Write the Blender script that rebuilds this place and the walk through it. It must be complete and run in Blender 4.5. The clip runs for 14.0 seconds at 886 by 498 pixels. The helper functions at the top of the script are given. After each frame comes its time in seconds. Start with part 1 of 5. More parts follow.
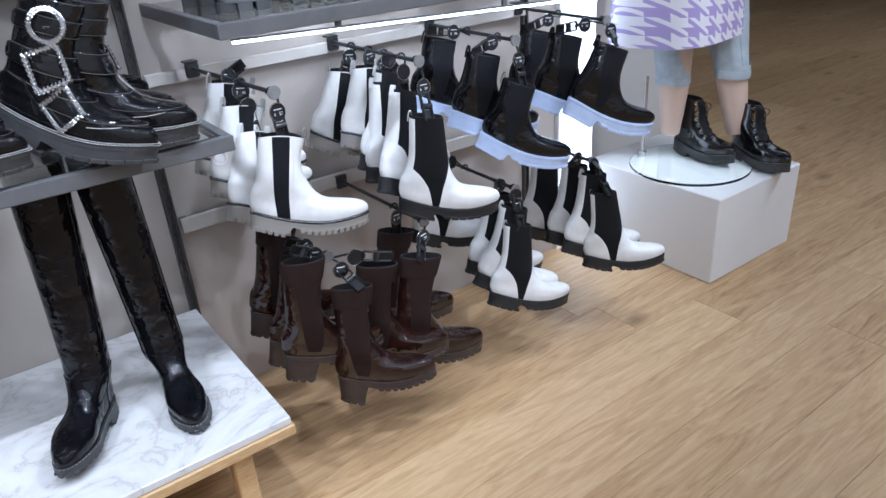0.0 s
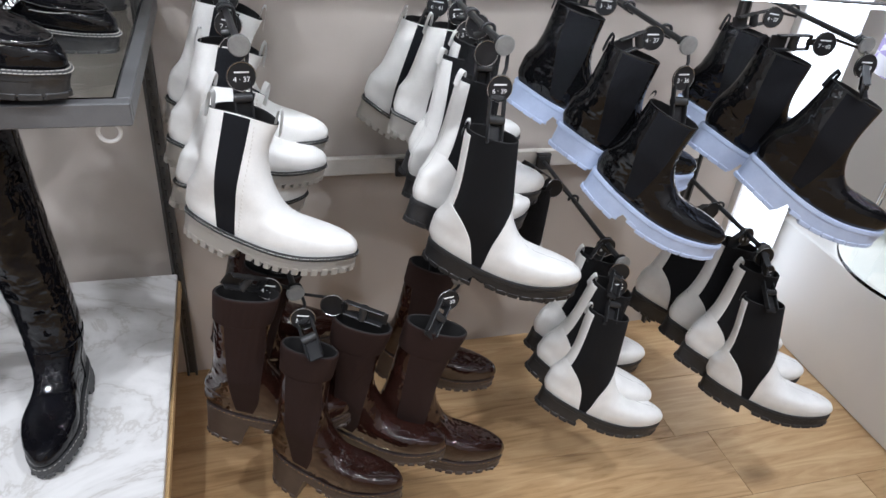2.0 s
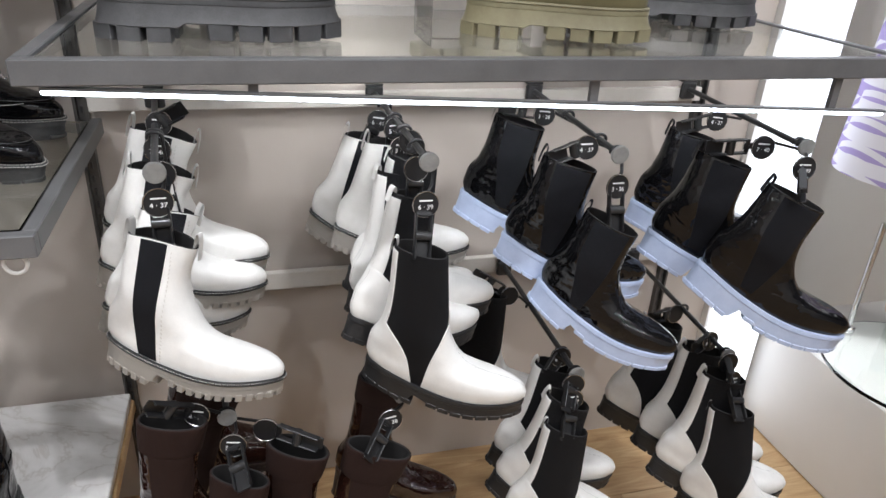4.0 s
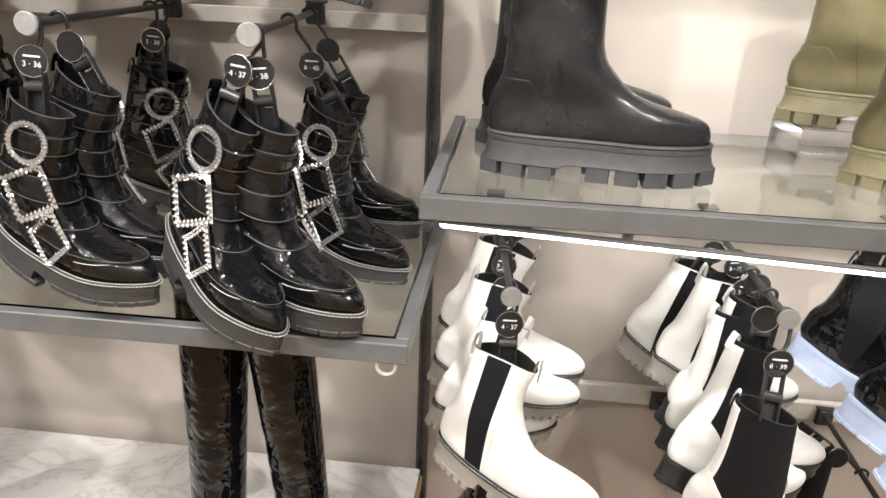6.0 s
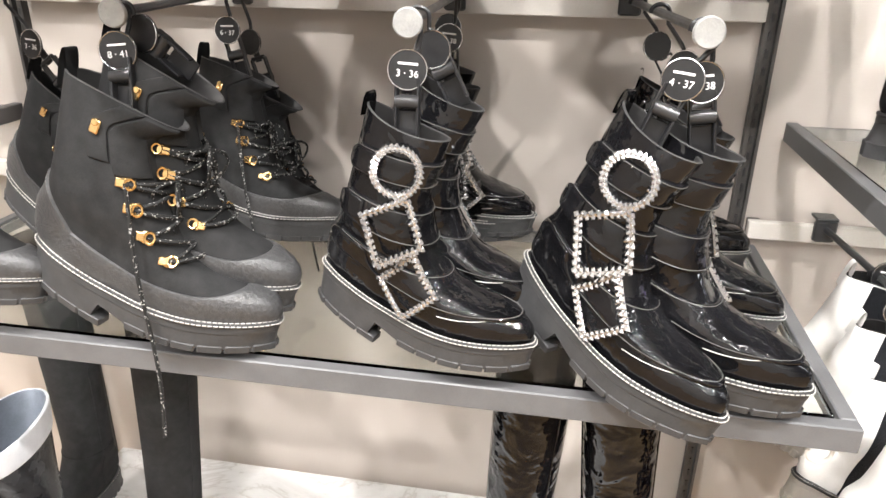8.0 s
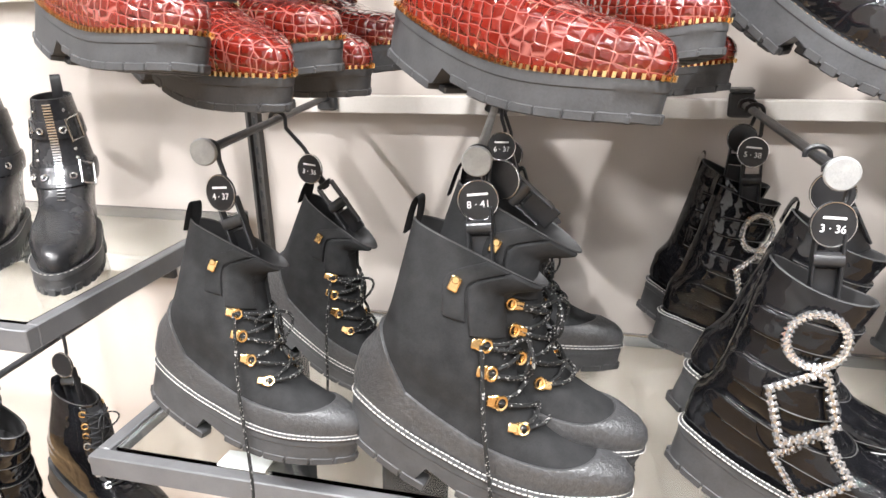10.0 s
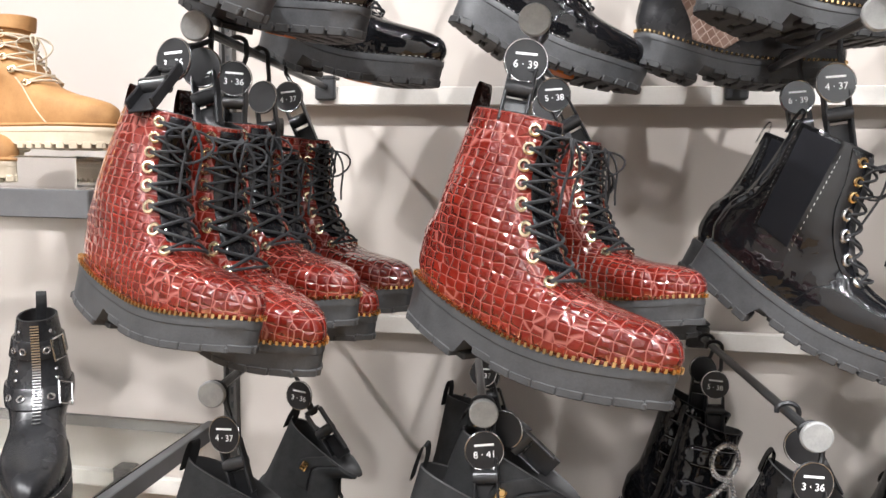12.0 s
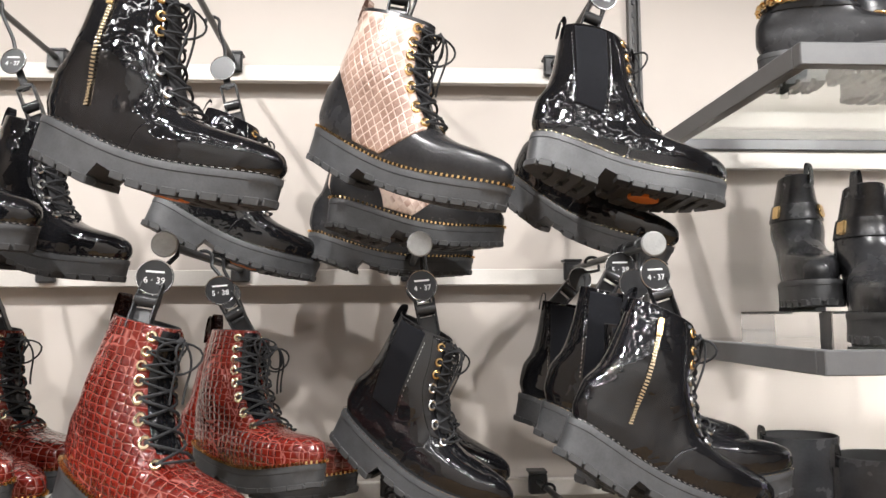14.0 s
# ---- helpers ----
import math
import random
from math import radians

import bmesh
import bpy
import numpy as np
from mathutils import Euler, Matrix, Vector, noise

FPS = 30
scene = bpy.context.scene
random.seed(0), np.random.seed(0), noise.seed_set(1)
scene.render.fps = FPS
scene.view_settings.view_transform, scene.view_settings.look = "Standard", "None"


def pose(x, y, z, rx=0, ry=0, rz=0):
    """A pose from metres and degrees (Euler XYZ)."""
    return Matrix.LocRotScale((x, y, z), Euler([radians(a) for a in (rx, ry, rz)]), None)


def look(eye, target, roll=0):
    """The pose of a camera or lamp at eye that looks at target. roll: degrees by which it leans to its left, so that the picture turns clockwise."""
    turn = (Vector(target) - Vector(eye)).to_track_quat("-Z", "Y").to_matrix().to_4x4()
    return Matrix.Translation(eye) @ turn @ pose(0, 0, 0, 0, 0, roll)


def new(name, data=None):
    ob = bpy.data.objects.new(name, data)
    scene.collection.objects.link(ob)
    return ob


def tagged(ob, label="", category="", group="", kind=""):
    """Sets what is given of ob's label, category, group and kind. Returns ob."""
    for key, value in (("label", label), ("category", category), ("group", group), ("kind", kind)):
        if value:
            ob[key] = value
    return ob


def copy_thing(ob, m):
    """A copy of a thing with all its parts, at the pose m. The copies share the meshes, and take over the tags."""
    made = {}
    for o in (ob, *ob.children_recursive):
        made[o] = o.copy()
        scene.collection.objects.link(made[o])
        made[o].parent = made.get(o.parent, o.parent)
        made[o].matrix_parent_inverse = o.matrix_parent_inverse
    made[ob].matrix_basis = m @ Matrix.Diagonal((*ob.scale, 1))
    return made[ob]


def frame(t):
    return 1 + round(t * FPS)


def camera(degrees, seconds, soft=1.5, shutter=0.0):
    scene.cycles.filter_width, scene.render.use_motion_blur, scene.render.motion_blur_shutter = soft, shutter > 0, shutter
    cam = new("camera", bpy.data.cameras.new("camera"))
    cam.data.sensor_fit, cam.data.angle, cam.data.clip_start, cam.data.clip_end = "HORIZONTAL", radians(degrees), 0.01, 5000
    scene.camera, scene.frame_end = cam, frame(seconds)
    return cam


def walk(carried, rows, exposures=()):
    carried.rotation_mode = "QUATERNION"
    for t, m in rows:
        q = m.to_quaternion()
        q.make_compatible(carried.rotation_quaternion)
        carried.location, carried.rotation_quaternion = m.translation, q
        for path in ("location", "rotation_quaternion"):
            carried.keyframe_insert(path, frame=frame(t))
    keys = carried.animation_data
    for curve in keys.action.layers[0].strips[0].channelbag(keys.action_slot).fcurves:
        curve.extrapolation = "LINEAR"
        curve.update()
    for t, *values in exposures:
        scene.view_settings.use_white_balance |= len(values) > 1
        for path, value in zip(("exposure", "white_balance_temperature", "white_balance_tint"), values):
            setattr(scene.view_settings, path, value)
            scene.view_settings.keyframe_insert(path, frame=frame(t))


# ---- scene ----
cam = camera(64.1, 14.0)
PATH = [
    (0, (-0.415, -1.857, 1.331), (0.609, -0.394, 0.431), -3.9),
    (0.5, (-0.309, -1.646, 1.289), (0.675, -0.236, 0.267), -0.6),
    (1, (-0.166, -1.481, 1.29), (0.791, -0.079, 0.232), 3.8),
    (1.5, (-0.012, -1.426, 1.282), (0.701, 0.077, 0.172), 4.2),
    (2, (0.16, -1.402, 1.29), (0.686, 0.181, 0.187), 5.9),
    (2.2, (0.216, -1.401, 1.29), (0.66, 0.209, 0.19), 5.4),
    (4.3, (0.294, -1.386, 1.331), (0.799, 0.345, 0.465), 3.1),
    (4.5, (0.285, -1.371, 1.345), (0.672, 0.387, 0.474), 3.5),
    (5, (0.255, -1.363, 1.353), (0.414, 0.46, 0.547), 2.7),
    (5.5, (0.231, -1.364, 1.363), (0.275, 0.516, 0.681), 2.5),
    (6, (0.147, -1.342, 1.402), (-0.015, 0.506, 0.655), 2.4),
    (6.5, (0.027, -1.33, 1.418), (-0.232, 0.51, 0.677), 1.2),
    (7, (-0.106, -1.298, 1.411), (-0.369, 0.548, 0.687), 1.7),
    (7.5, (-0.225, -1.261, 1.401), (-0.458, 0.586, 0.671), -0.3),
    (8, (-0.294, -1.193, 1.381), (-0.607, 0.621, 0.6), 0.9),
    (8.5, (-0.377, -1.098, 1.396), (-0.879, 0.683, 0.637), -1.0),
    (9, (-0.452, -1.065, 1.396), (-1.017, 0.696, 0.634), -1.9),
    (9.2, (-0.49, -1.077, 1.405), (-1.046, 0.688, 0.646), -2.4),
    (11.3, (-0.733, -1.188, 1.523), (-1.144, 0.735, 1.158), 2.1),
    (11.5, (-0.715, -1.179, 1.528), (-1.132, 0.749, 1.2), 1.8),
    (12, (-0.701, -1.185, 1.553), (-1.022, 0.779, 1.349), 1.0),
    (12.5, (-0.68, -1.199, 1.6), (-0.97, 0.78, 1.574), -0.5),
    (13, (-0.663, -1.222, 1.606), (-0.817, 0.77, 1.688), -0.2),
    (13.5, (-0.569, -1.271, 1.62), (-0.618, 0.723, 1.77), -0.6),
    (14, (-0.46, -1.336, 1.616), (-0.341, 0.652, 1.798), -0.4),
]
EXPOSURES = [(0, -0.68, 5000, 10), (0.5, -0.69, 5350, 10), (1.2, -0.70, 5500, 10), (2, -0.85, 5600, 10), (4.5, -0.72, 6000, 10), (5.5, -0.36, 6350, 10), (6.5, 0.0, 6450, 10), (7.5, 0.42, 6300, 10), (8.5, 0.42, 6150, 10), (9, 0.62, 6050, 10), (11.5, 0.08, 5950, 10), (12.5, -0.20, 5950, 10), (13.5, -0.14, 6000, 10), (14, -0.44, 6150, 10)]
walk(cam, [(t, look(eye, target, roll)) for t, eye, target, roll in PATH], EXPOSURES)

SPOT_W, PANEL_W, DOWN_W, LED_GLOW, BOX_GLOW, LED_DROP = 160.0, 12.0, 5.0, 12.0, 3.2, 2.4
LAMP_TINT = (1.0, 0.950, 0.890)

# ---- light ----
def spot(x, y, z, tx, ty, tz, watts, degrees=70.0, size=0.022, tint=LAMP_TINT):
    d = bpy.data.lights.new("ceiling_spot", "SPOT")
    d.energy, d.spot_size, d.spot_blend, d.shadow_soft_size, d.color = watts, radians(degrees), 0.6, size, tint
    new("ceiling_spot", d).matrix_world = look((x, y, z), (tx, ty, tz))


def panel_lamp(name, m, w, h, watts, tint):
    d = bpy.data.lights.new(name, "AREA")
    d.shape, d.size, d.size_y, d.energy, d.color = "RECTANGLE", w, h, watts, tint
    new(name, d).matrix_world = m


for sx, tx in ((-2.3, -1.8), (-1.35, -0.95), (-0.25, -0.35), (1.05, 0.55)):
    spot(sx, -1.45, 3.05, tx, 0.0, 1.00, SPOT_W * 1.05)
for sx, tx, k in ((-2.1, -1.2, 0.45), (-0.35, -0.6, 0.40), (1.5, 0.4, 0.95)):
    spot(sx, -2.65, 3.05, tx, -0.3, 1.25, SPOT_W * k, 60)
spot(2.6, -1.6, 3.05, 1.9, -0.1, 0.5, SPOT_W * 0.8)
spot(2.2, -2.2, 3.05, 2.8, -0.9, 0.0, SPOT_W * 0.7, 100)
# Added fill: these wash the unseen front wall, for sheen and frontal light.
for sx in (-2.2, 0.2, 2.6):
    spot(sx, -3.0, 3.05, sx, -4.4, 1.3, SPOT_W * 0.5, 120)
for gx in (-2.6, -1.5, -0.5, 0.5, 1.5):
    for gy in (-1.9, -2.7, -3.6):
        d = bpy.data.lights.new("ceiling_downlight", "AREA")
        d.shape, d.size, d.energy, d.color = "DISK", 0.16, DOWN_W, LAMP_TINT
        new("ceiling_downlight", d).matrix_world = look((gx + 0.2 * gy, gy, 3.15), (gx + 0.2 * gy, gy + 0.1, 0.0))
for y in (-1.95, -2.7, -3.4, -4.0):
    panel_lamp("ceiling_lamp_strip", look((-0.2, y, 3.12), (-0.2, y, 0)), 5.0, 0.04, PANEL_W, LAMP_TINT)
# Invented area light that brightens the far shop floor; no known fitting.
panel_lamp("ceiling_lamp_panel", look((5.5, 0.5, 3.1), (5.5, 0.5, 0)), 3.0, 2.0, 40, LAMP_TINT)

w = bpy.data.worlds.new("world")
scene.world = w
w.use_nodes = True
w.node_tree.nodes["Background"].inputs[0].default_value = (0.9, 0.92, 1.0, 1)
w.node_tree.nodes["Background"].inputs[1].default_value = 0.02


# ---- materials ----
def shader(name, color=(0.5, 0.5, 0.5), rough=0.5, metal=0.0, coat=0.0, spec=0.5, glow=0.0, clear=0.0, ior=1.45):
    m = bpy.data.materials.new(name)
    m.use_nodes = True
    b = m.node_tree.nodes["Principled BSDF"]
    b.inputs["Base Color"].default_value = (*color, 1)
    b.inputs["Roughness"].default_value = rough
    b.inputs["Metallic"].default_value = metal
    b.inputs["Coat Weight"].default_value = coat
    b.inputs["Coat Roughness"].default_value = 0.04
    b.inputs["Specular IOR Level"].default_value = spec
    b.inputs["Transmission Weight"].default_value = clear
    b.inputs["IOR"].default_value = ior
    if glow:
        b.inputs["Emission Color"].default_value = (*color, 1)
        b.inputs["Emission Strength"].default_value = glow
    return m, m.node_tree, b


def node(nt, kind, **values):
    n = nt.nodes.new(kind)
    for k, v in values.items():
        n.inputs[k].default_value = v
    return n


def coords(nt, scale=(1, 1, 1), space="Object"):
    tc, mp = node(nt, "ShaderNodeTexCoord"), node(nt, "ShaderNodeMapping")
    mp.inputs["Scale"].default_value = scale
    nt.links.new(tc.outputs[space], mp.inputs["Vector"])
    return mp.outputs["Vector"]


def ramp(nt, fac, stops):
    r = node(nt, "ShaderNodeValToRGB")
    e = r.color_ramp.elements
    e[0].position, e[0].color = stops[0][0], (*stops[0][1], 1)
    e[1].position, e[1].color = stops[-1][0], (*stops[-1][1], 1)
    for p, c in stops[1:-1]:
        e.new(p).color = (*c, 1)
    nt.links.new(fac, r.inputs["Fac"])
    return r.outputs["Color"]


def noisy(nt, vec, scale, detail=4.0, rough=0.55, distort=0.0):
    n = node(nt, "ShaderNodeTexNoise", Scale=scale, Detail=detail, Roughness=rough, Distortion=distort)
    nt.links.new(vec, n.inputs["Vector"])
    return n.outputs["Fac"]


def bump(nt, b, height, strength, distance=0.002, old=None):
    n = node(nt, "ShaderNodeBump", Strength=strength, Distance=distance)
    nt.links.new(height, n.inputs["Height"])
    if old:
        nt.links.new(old, n.inputs["Normal"])
    nt.links.new(n.outputs["Normal"], b.inputs["Normal"])
    if b.inputs["Coat Weight"].default_value > 0:
        nt.links.new(n.outputs["Normal"], b.inputs["Coat Normal"])
    return n.outputs["Normal"]


def grained(name, dark, light, rough=0.5, scale=40.0, fine=300.0, strength=0.15, stretch=(1, 1, 1), rough_span=0.12, **kw):
    """A surface that varies at two scales in colour, gloss and relief."""
    m, nt, b = shader(name, light, rough, **kw)
    v = coords(nt, stretch)
    big, small = noisy(nt, v, scale), noisy(nt, v, fine)
    mix = node(nt, "ShaderNodeMath")
    mix.operation = "MULTIPLY_ADD"
    mix.inputs[1].default_value = 0.35
    nt.links.new(small, mix.inputs[0])
    nt.links.new(big, mix.inputs[2])
    nt.links.new(ramp(nt, mix.outputs[0], ((0.42, dark), (0.85, light))), b.inputs["Base Color"])
    r = node(nt, "ShaderNodeMapRange")
    r.inputs["To Min"].default_value, r.inputs["To Max"].default_value = max(0.02, rough - rough_span), rough + rough_span
    nt.links.new(big, r.inputs["Value"])
    nt.links.new(r.outputs["Result"], b.inputs["Roughness"])
    first = bump(nt, b, big, strength * 0.6, 0.004)
    bump(nt, b, small, strength, 0.001, first)
    return m


def patent(name, dark, light, crease=0.35, size=26.0, fold=0.4, spec=0.32):
    """Patent leather: a hard gloss over soft dents and thin folds."""
    m, nt, b = shader(name, light, 0.035, spec=spec)
    v = coords(nt)
    n1 = noisy(nt, v, size, 2.0, 0.45, 0.5)
    n2 = noisy(nt, coords(nt, (1.0, 1.0, 1.5)), 15.0, 1.0, 0.4, 0.6)
    nt.links.new(ramp(nt, n1, ((0.3, dark), (0.75, light))), b.inputs["Base Color"])
    first = bump(nt, b, n1, crease, 0.012)
    folds = ramp(nt, n2, ((0.42, (0, 0, 0)), (0.5, (1, 1, 1)), (0.58, (0, 0, 0))))
    second = bump(nt, b, folds, fold, 0.0030, first)
    bump(nt, b, noisy(nt, v, 75.0, 1.0, 0.4, 0.4), crease * 0.45, 0.0035, second)
    return m


def cracked(name, deep, face, bright, scale=105.0, squash=(1.0, 1.0, 1.0), gloss=1.0, rough=0.18, height=0.8, chance=0.55, turn=0.0, seam=0.09, dents=0.35):
    """Embossed scales: cells with sunken joints under a gloss."""
    m, nt, b = shader(name, face, rough, coat=gloss)
    v = coords(nt, squash)
    v.node.inputs["Rotation"].default_value = (0, radians(turn), 0)
    wob = node(nt, "ShaderNodeTexVoronoi", Scale=scale, Randomness=chance)
    wob.feature = "DISTANCE_TO_EDGE"
    nt.links.new(v, wob.inputs["Vector"])
    tone = ramp(nt, noisy(nt, v, 22.0), ((0.3, face), (0.7, bright)))
    edge = ramp(nt, wob.outputs["Distance"], ((0.012, (0, 0, 0)), (seam, (1, 1, 1))))
    mix = node(nt, "ShaderNodeMix")
    mix.data_type = "RGBA"
    nt.links.new(edge, mix.inputs["Factor"])
    mix.inputs["A"].default_value = (*deep, 1)
    nt.links.new(tone, mix.inputs["B"])
    nt.links.new(mix.outputs["Result"], b.inputs["Base Color"])
    lift = ramp(nt, wob.outputs["Distance"], ((0.0, (0, 0, 0)), (0.28, (1, 1, 1))))
    first = bump(nt, b, lift, height, 0.0022)
    bump(nt, b, noisy(nt, v, 45.0), dents, 0.007, first)
    return m


def flecked(name, ground, fleck):
    """A black braid with pale flecks woven in."""
    m, nt, b = shader(name, ground, 0.75)
    n = noisy(nt, coords(nt), 330.0, 2.0)
    nt.links.new(ramp(nt, n, ((0.60, ground), (0.635, fleck))), b.inputs["Base Color"])
    bump(nt, b, n, 0.4, 0.001)
    return m


def ribbed(name, dark, light, scale=330.0, axis="X"):
    """Ribbed elastic or knit."""
    m, nt, b = shader(name, light, 0.75, spec=0.25)
    wv = node(nt, "ShaderNodeTexWave", Scale=scale / 6.283, Distortion=0.4, Detail=1.0)
    wv.bands_direction = axis
    nt.links.new(coords(nt), wv.inputs["Vector"])
    nt.links.new(ramp(nt, wv.outputs["Fac"], ((0.1, dark), (0.8, light))), b.inputs["Base Color"])
    bump(nt, b, wv.outputs["Fac"], 0.7, 0.0012)
    return m


def plaster(name, dark, light):
    m, nt, b = shader(name, light, 0.72, spec=0.3)
    v = coords(nt)
    n1, n2 = noisy(nt, v, 1.6, 5.0), noisy(nt, v, 240.0, 2.0)
    nt.links.new(ramp(nt, n1, ((0.3, dark), (0.7, light))), b.inputs["Base Color"])
    bump(nt, b, n2, 0.05, 0.001)
    return m


def oak(name):
    m, nt, b = shader(name, (0.5, 0.32, 0.17), 0.42)
    info = node(nt, "ShaderNodeObjectInfo")
    tc = node(nt, "ShaderNodeTexCoord")
    off = node(nt, "ShaderNodeVectorMath")
    nt.links.new(tc.outputs["Object"], off.inputs[0])
    far = node(nt, "ShaderNodeVectorMath")
    far.operation = "SCALE"
    far.inputs["Scale"].default_value = 40.0
    nt.links.new(info.outputs["Random"], far.inputs[0])
    nt.links.new(far.outputs["Vector"], off.inputs[1])
    mp = node(nt, "ShaderNodeMapping")
    mp.inputs["Scale"].default_value = (1.0, 9.0, 9.0)
    nt.links.new(off.outputs["Vector"], mp.inputs["Vector"])
    grain = noisy(nt, mp.outputs["Vector"], 4.0, 8.0, 0.62, 1.6)
    fine = noisy(nt, mp.outputs["Vector"], 26.0, 4.0, 0.7)
    tone = node(nt, "ShaderNodeMath")
    tone.operation = "MULTIPLY_ADD"
    tone.inputs[1].default_value = 0.22
    nt.links.new(info.outputs["Random"], tone.inputs[0])
    nt.links.new(grain, tone.inputs[2])
    base = ramp(nt, tone.outputs[0], ((0.32, (0.25, 0.148, 0.068)), (0.5, (0.43, 0.275, 0.132)), (0.85, (0.60, 0.425, 0.235))))
    knots = node(nt, "ShaderNodeTexVoronoi", Scale=1.9, Randomness=1.0)
    k = node(nt, "ShaderNodeMapping")
    k.inputs["Scale"].default_value = (1.0, 2.0, 1.0)
    nt.links.new(off.outputs["Vector"], k.inputs["Vector"])
    nt.links.new(k.outputs["Vector"], knots.inputs["Vector"])
    spot_mask = ramp(nt, knots.outputs["Distance"], ((0.03, (0.35, 0.3, 0.25)), (0.14, (1, 1, 1))))
    mul = node(nt, "ShaderNodeMix")
    mul.data_type, mul.blend_type = "RGBA", "MULTIPLY"
    mul.inputs["Factor"].default_value = 0.8
    nt.links.new(base, mul.inputs["A"])
    nt.links.new(spot_mask, mul.inputs["B"])
    nt.links.new(mul.outputs["Result"], b.inputs["Base Color"])
    r = node(nt, "ShaderNodeMapRange")
    r.inputs["To Min"].default_value, r.inputs["To Max"].default_value = 0.34, 0.55
    nt.links.new(fine, r.inputs["Value"])
    nt.links.new(r.outputs["Result"], b.inputs["Roughness"])
    bump(nt, b, fine, 0.12, 0.0012)
    return m


def marble(name):
    m, nt, b = shader(name, (0.75, 0.74, 0.72), 0.22)
    v = coords(nt, (1.0, 1.6, 1.0))
    veins = noisy(nt, v, 2.6, 7.0, 0.6, 2.2)
    n = node(nt, "ShaderNodeMath")
    n.operation = "SUBTRACT"
    n.inputs[1].default_value = 0.5
    nt.links.new(veins, n.inputs[0])
    a = node(nt, "ShaderNodeMath")
    a.operation = "ABSOLUTE"
    nt.links.new(n.outputs[0], a.inputs[0])
    nt.links.new(ramp(nt, a.outputs[0], ((0.0, (0.50, 0.48, 0.46)), (0.022, (0.61, 0.60, 0.59)), (0.12, (0.68, 0.67, 0.66)))), b.inputs["Base Color"])
    return m


def houndstooth(name, tint, ground):
    """A two-tone check with broken diagonals."""
    m, nt, b = shader(name, tint, 0.9, spec=0.2)
    v = coords(nt, (16.0, 16.0, 16.0))
    sep = node(nt, "ShaderNodeSeparateXYZ")
    nt.links.new(v, sep.inputs["Vector"])

    def op(kind, a, c):
        n = node(nt, "ShaderNodeMath")
        n.operation = kind
        for i, s in enumerate((a, c)):
            if isinstance(s, float):
                n.inputs[i].default_value = s
            else:
                nt.links.new(s, n.inputs[i])
        return n.outputs[0]

    fx, fz = op("FRACT", sep.outputs["X"], 0.0), op("FRACT", sep.outputs["Z"], 0.0)
    hx, hz = op("GREATER_THAN", fx, 0.5), op("GREATER_THAN", fz, 0.5)
    diag = op("GREATER_THAN", op("FRACT", op("MULTIPLY", op("ADD", sep.outputs["X"], sep.outputs["Z"]), 2.0), 0.0), 0.5)
    both = op("MULTIPLY", hx, hz)
    odd = op("ABSOLUTE", op("SUBTRACT", hx, hz), 0.0)
    fac = op("ADD", both, op("MULTIPLY", odd, diag))
    nt.links.new(ramp(nt, fac, ((0.4, ground), (0.6, tint))), b.inputs["Base Color"])
    bump(nt, b, noisy(nt, v, 30.0), 0.4, 0.002)
    return m


BLACK_PATENT = patent("black_patent", (0.004, 0.004, 0.0046), (0.0082, 0.0082, 0.0095), 0.45, 24.0, 0.12, 0.55)
SMOOTH_PATENT = patent("smooth_black_patent", (0.004, 0.004, 0.0046), (0.009, 0.009, 0.0103), 0.34, 19.0, 0.06, 0.9)
CREASED_PATENT = patent("creased_black_patent", (0.003, 0.003, 0.004), (0.007, 0.007, 0.009), 0.55, 26.0, 0.12, 0.35)
BROWN_PATENT = patent("brown_patent", (0.012, 0.0045, 0.003), (0.022, 0.008, 0.006), 0.60, 24.0, 0.12, 0.75)
# Red leather's pale joint colour paints in the glints along the scale edges.
RED_CROC = cracked("red_crocodile_leather", (0.27, 0.085, 0.070), (0.070, 0.0055, 0.0032), (0.150, 0.0135, 0.0075), 88.0, (1.0, 1.0, 1.25), 1.0, 0.10, 0.55, 0.28, seam=0.055, dents=0.22)
SNAKE = cracked("snakeskin_leather", (0.58, 0.46, 0.39), (0.20, 0.120, 0.092), (0.36, 0.24, 0.19), 118.0, (1.0, 0.15, 0.8), 0.3, 0.30, 0.35, 0.12, 45.0)
NUBUCK = grained("black_nubuck", (0.013, 0.013, 0.0135), (0.026, 0.026, 0.0265), 0.85, 60, 700, 0.2, spec=0.25)
GRAIN_LEATHER = grained("black_grain_leather", (0.030, 0.030, 0.031), (0.060, 0.060, 0.062), 0.40, 240, 500, 0.6, spec=0.8)
CALF = grained("black_calf_leather", (0.012, 0.012, 0.013), (0.027, 0.027, 0.029), 0.26, 24, 260, 0.22, rough_span=0.08)
WHITE_LEATHER = grained("white_leather", (0.66, 0.65, 0.63), (0.76, 0.75, 0.73), 0.42, 30, 500, 0.12)
OLIVE = grained("olive_leather", (0.098, 0.085, 0.043), (0.140, 0.122, 0.064), 0.40, 24, 300, 0.18)
OLIVE_SOLE = grained("olive_rubber", (0.135, 0.118, 0.066), (0.175, 0.156, 0.09), 0.55, 40, 300, 0.1)
TAN = grained("tan_nubuck", (0.31, 0.155, 0.055), (0.42, 0.225, 0.085), 0.75, 40, 500, 0.2)
CREAM_SOLE = grained("cream_rubber", (0.46, 0.38, 0.28), (0.56, 0.47, 0.35), 0.6, 40, 300, 0.1)
RUBBER = grained("black_rubber", (0.032, 0.032, 0.033), (0.052, 0.052, 0.053), 0.5, 50, 400, 0.12)
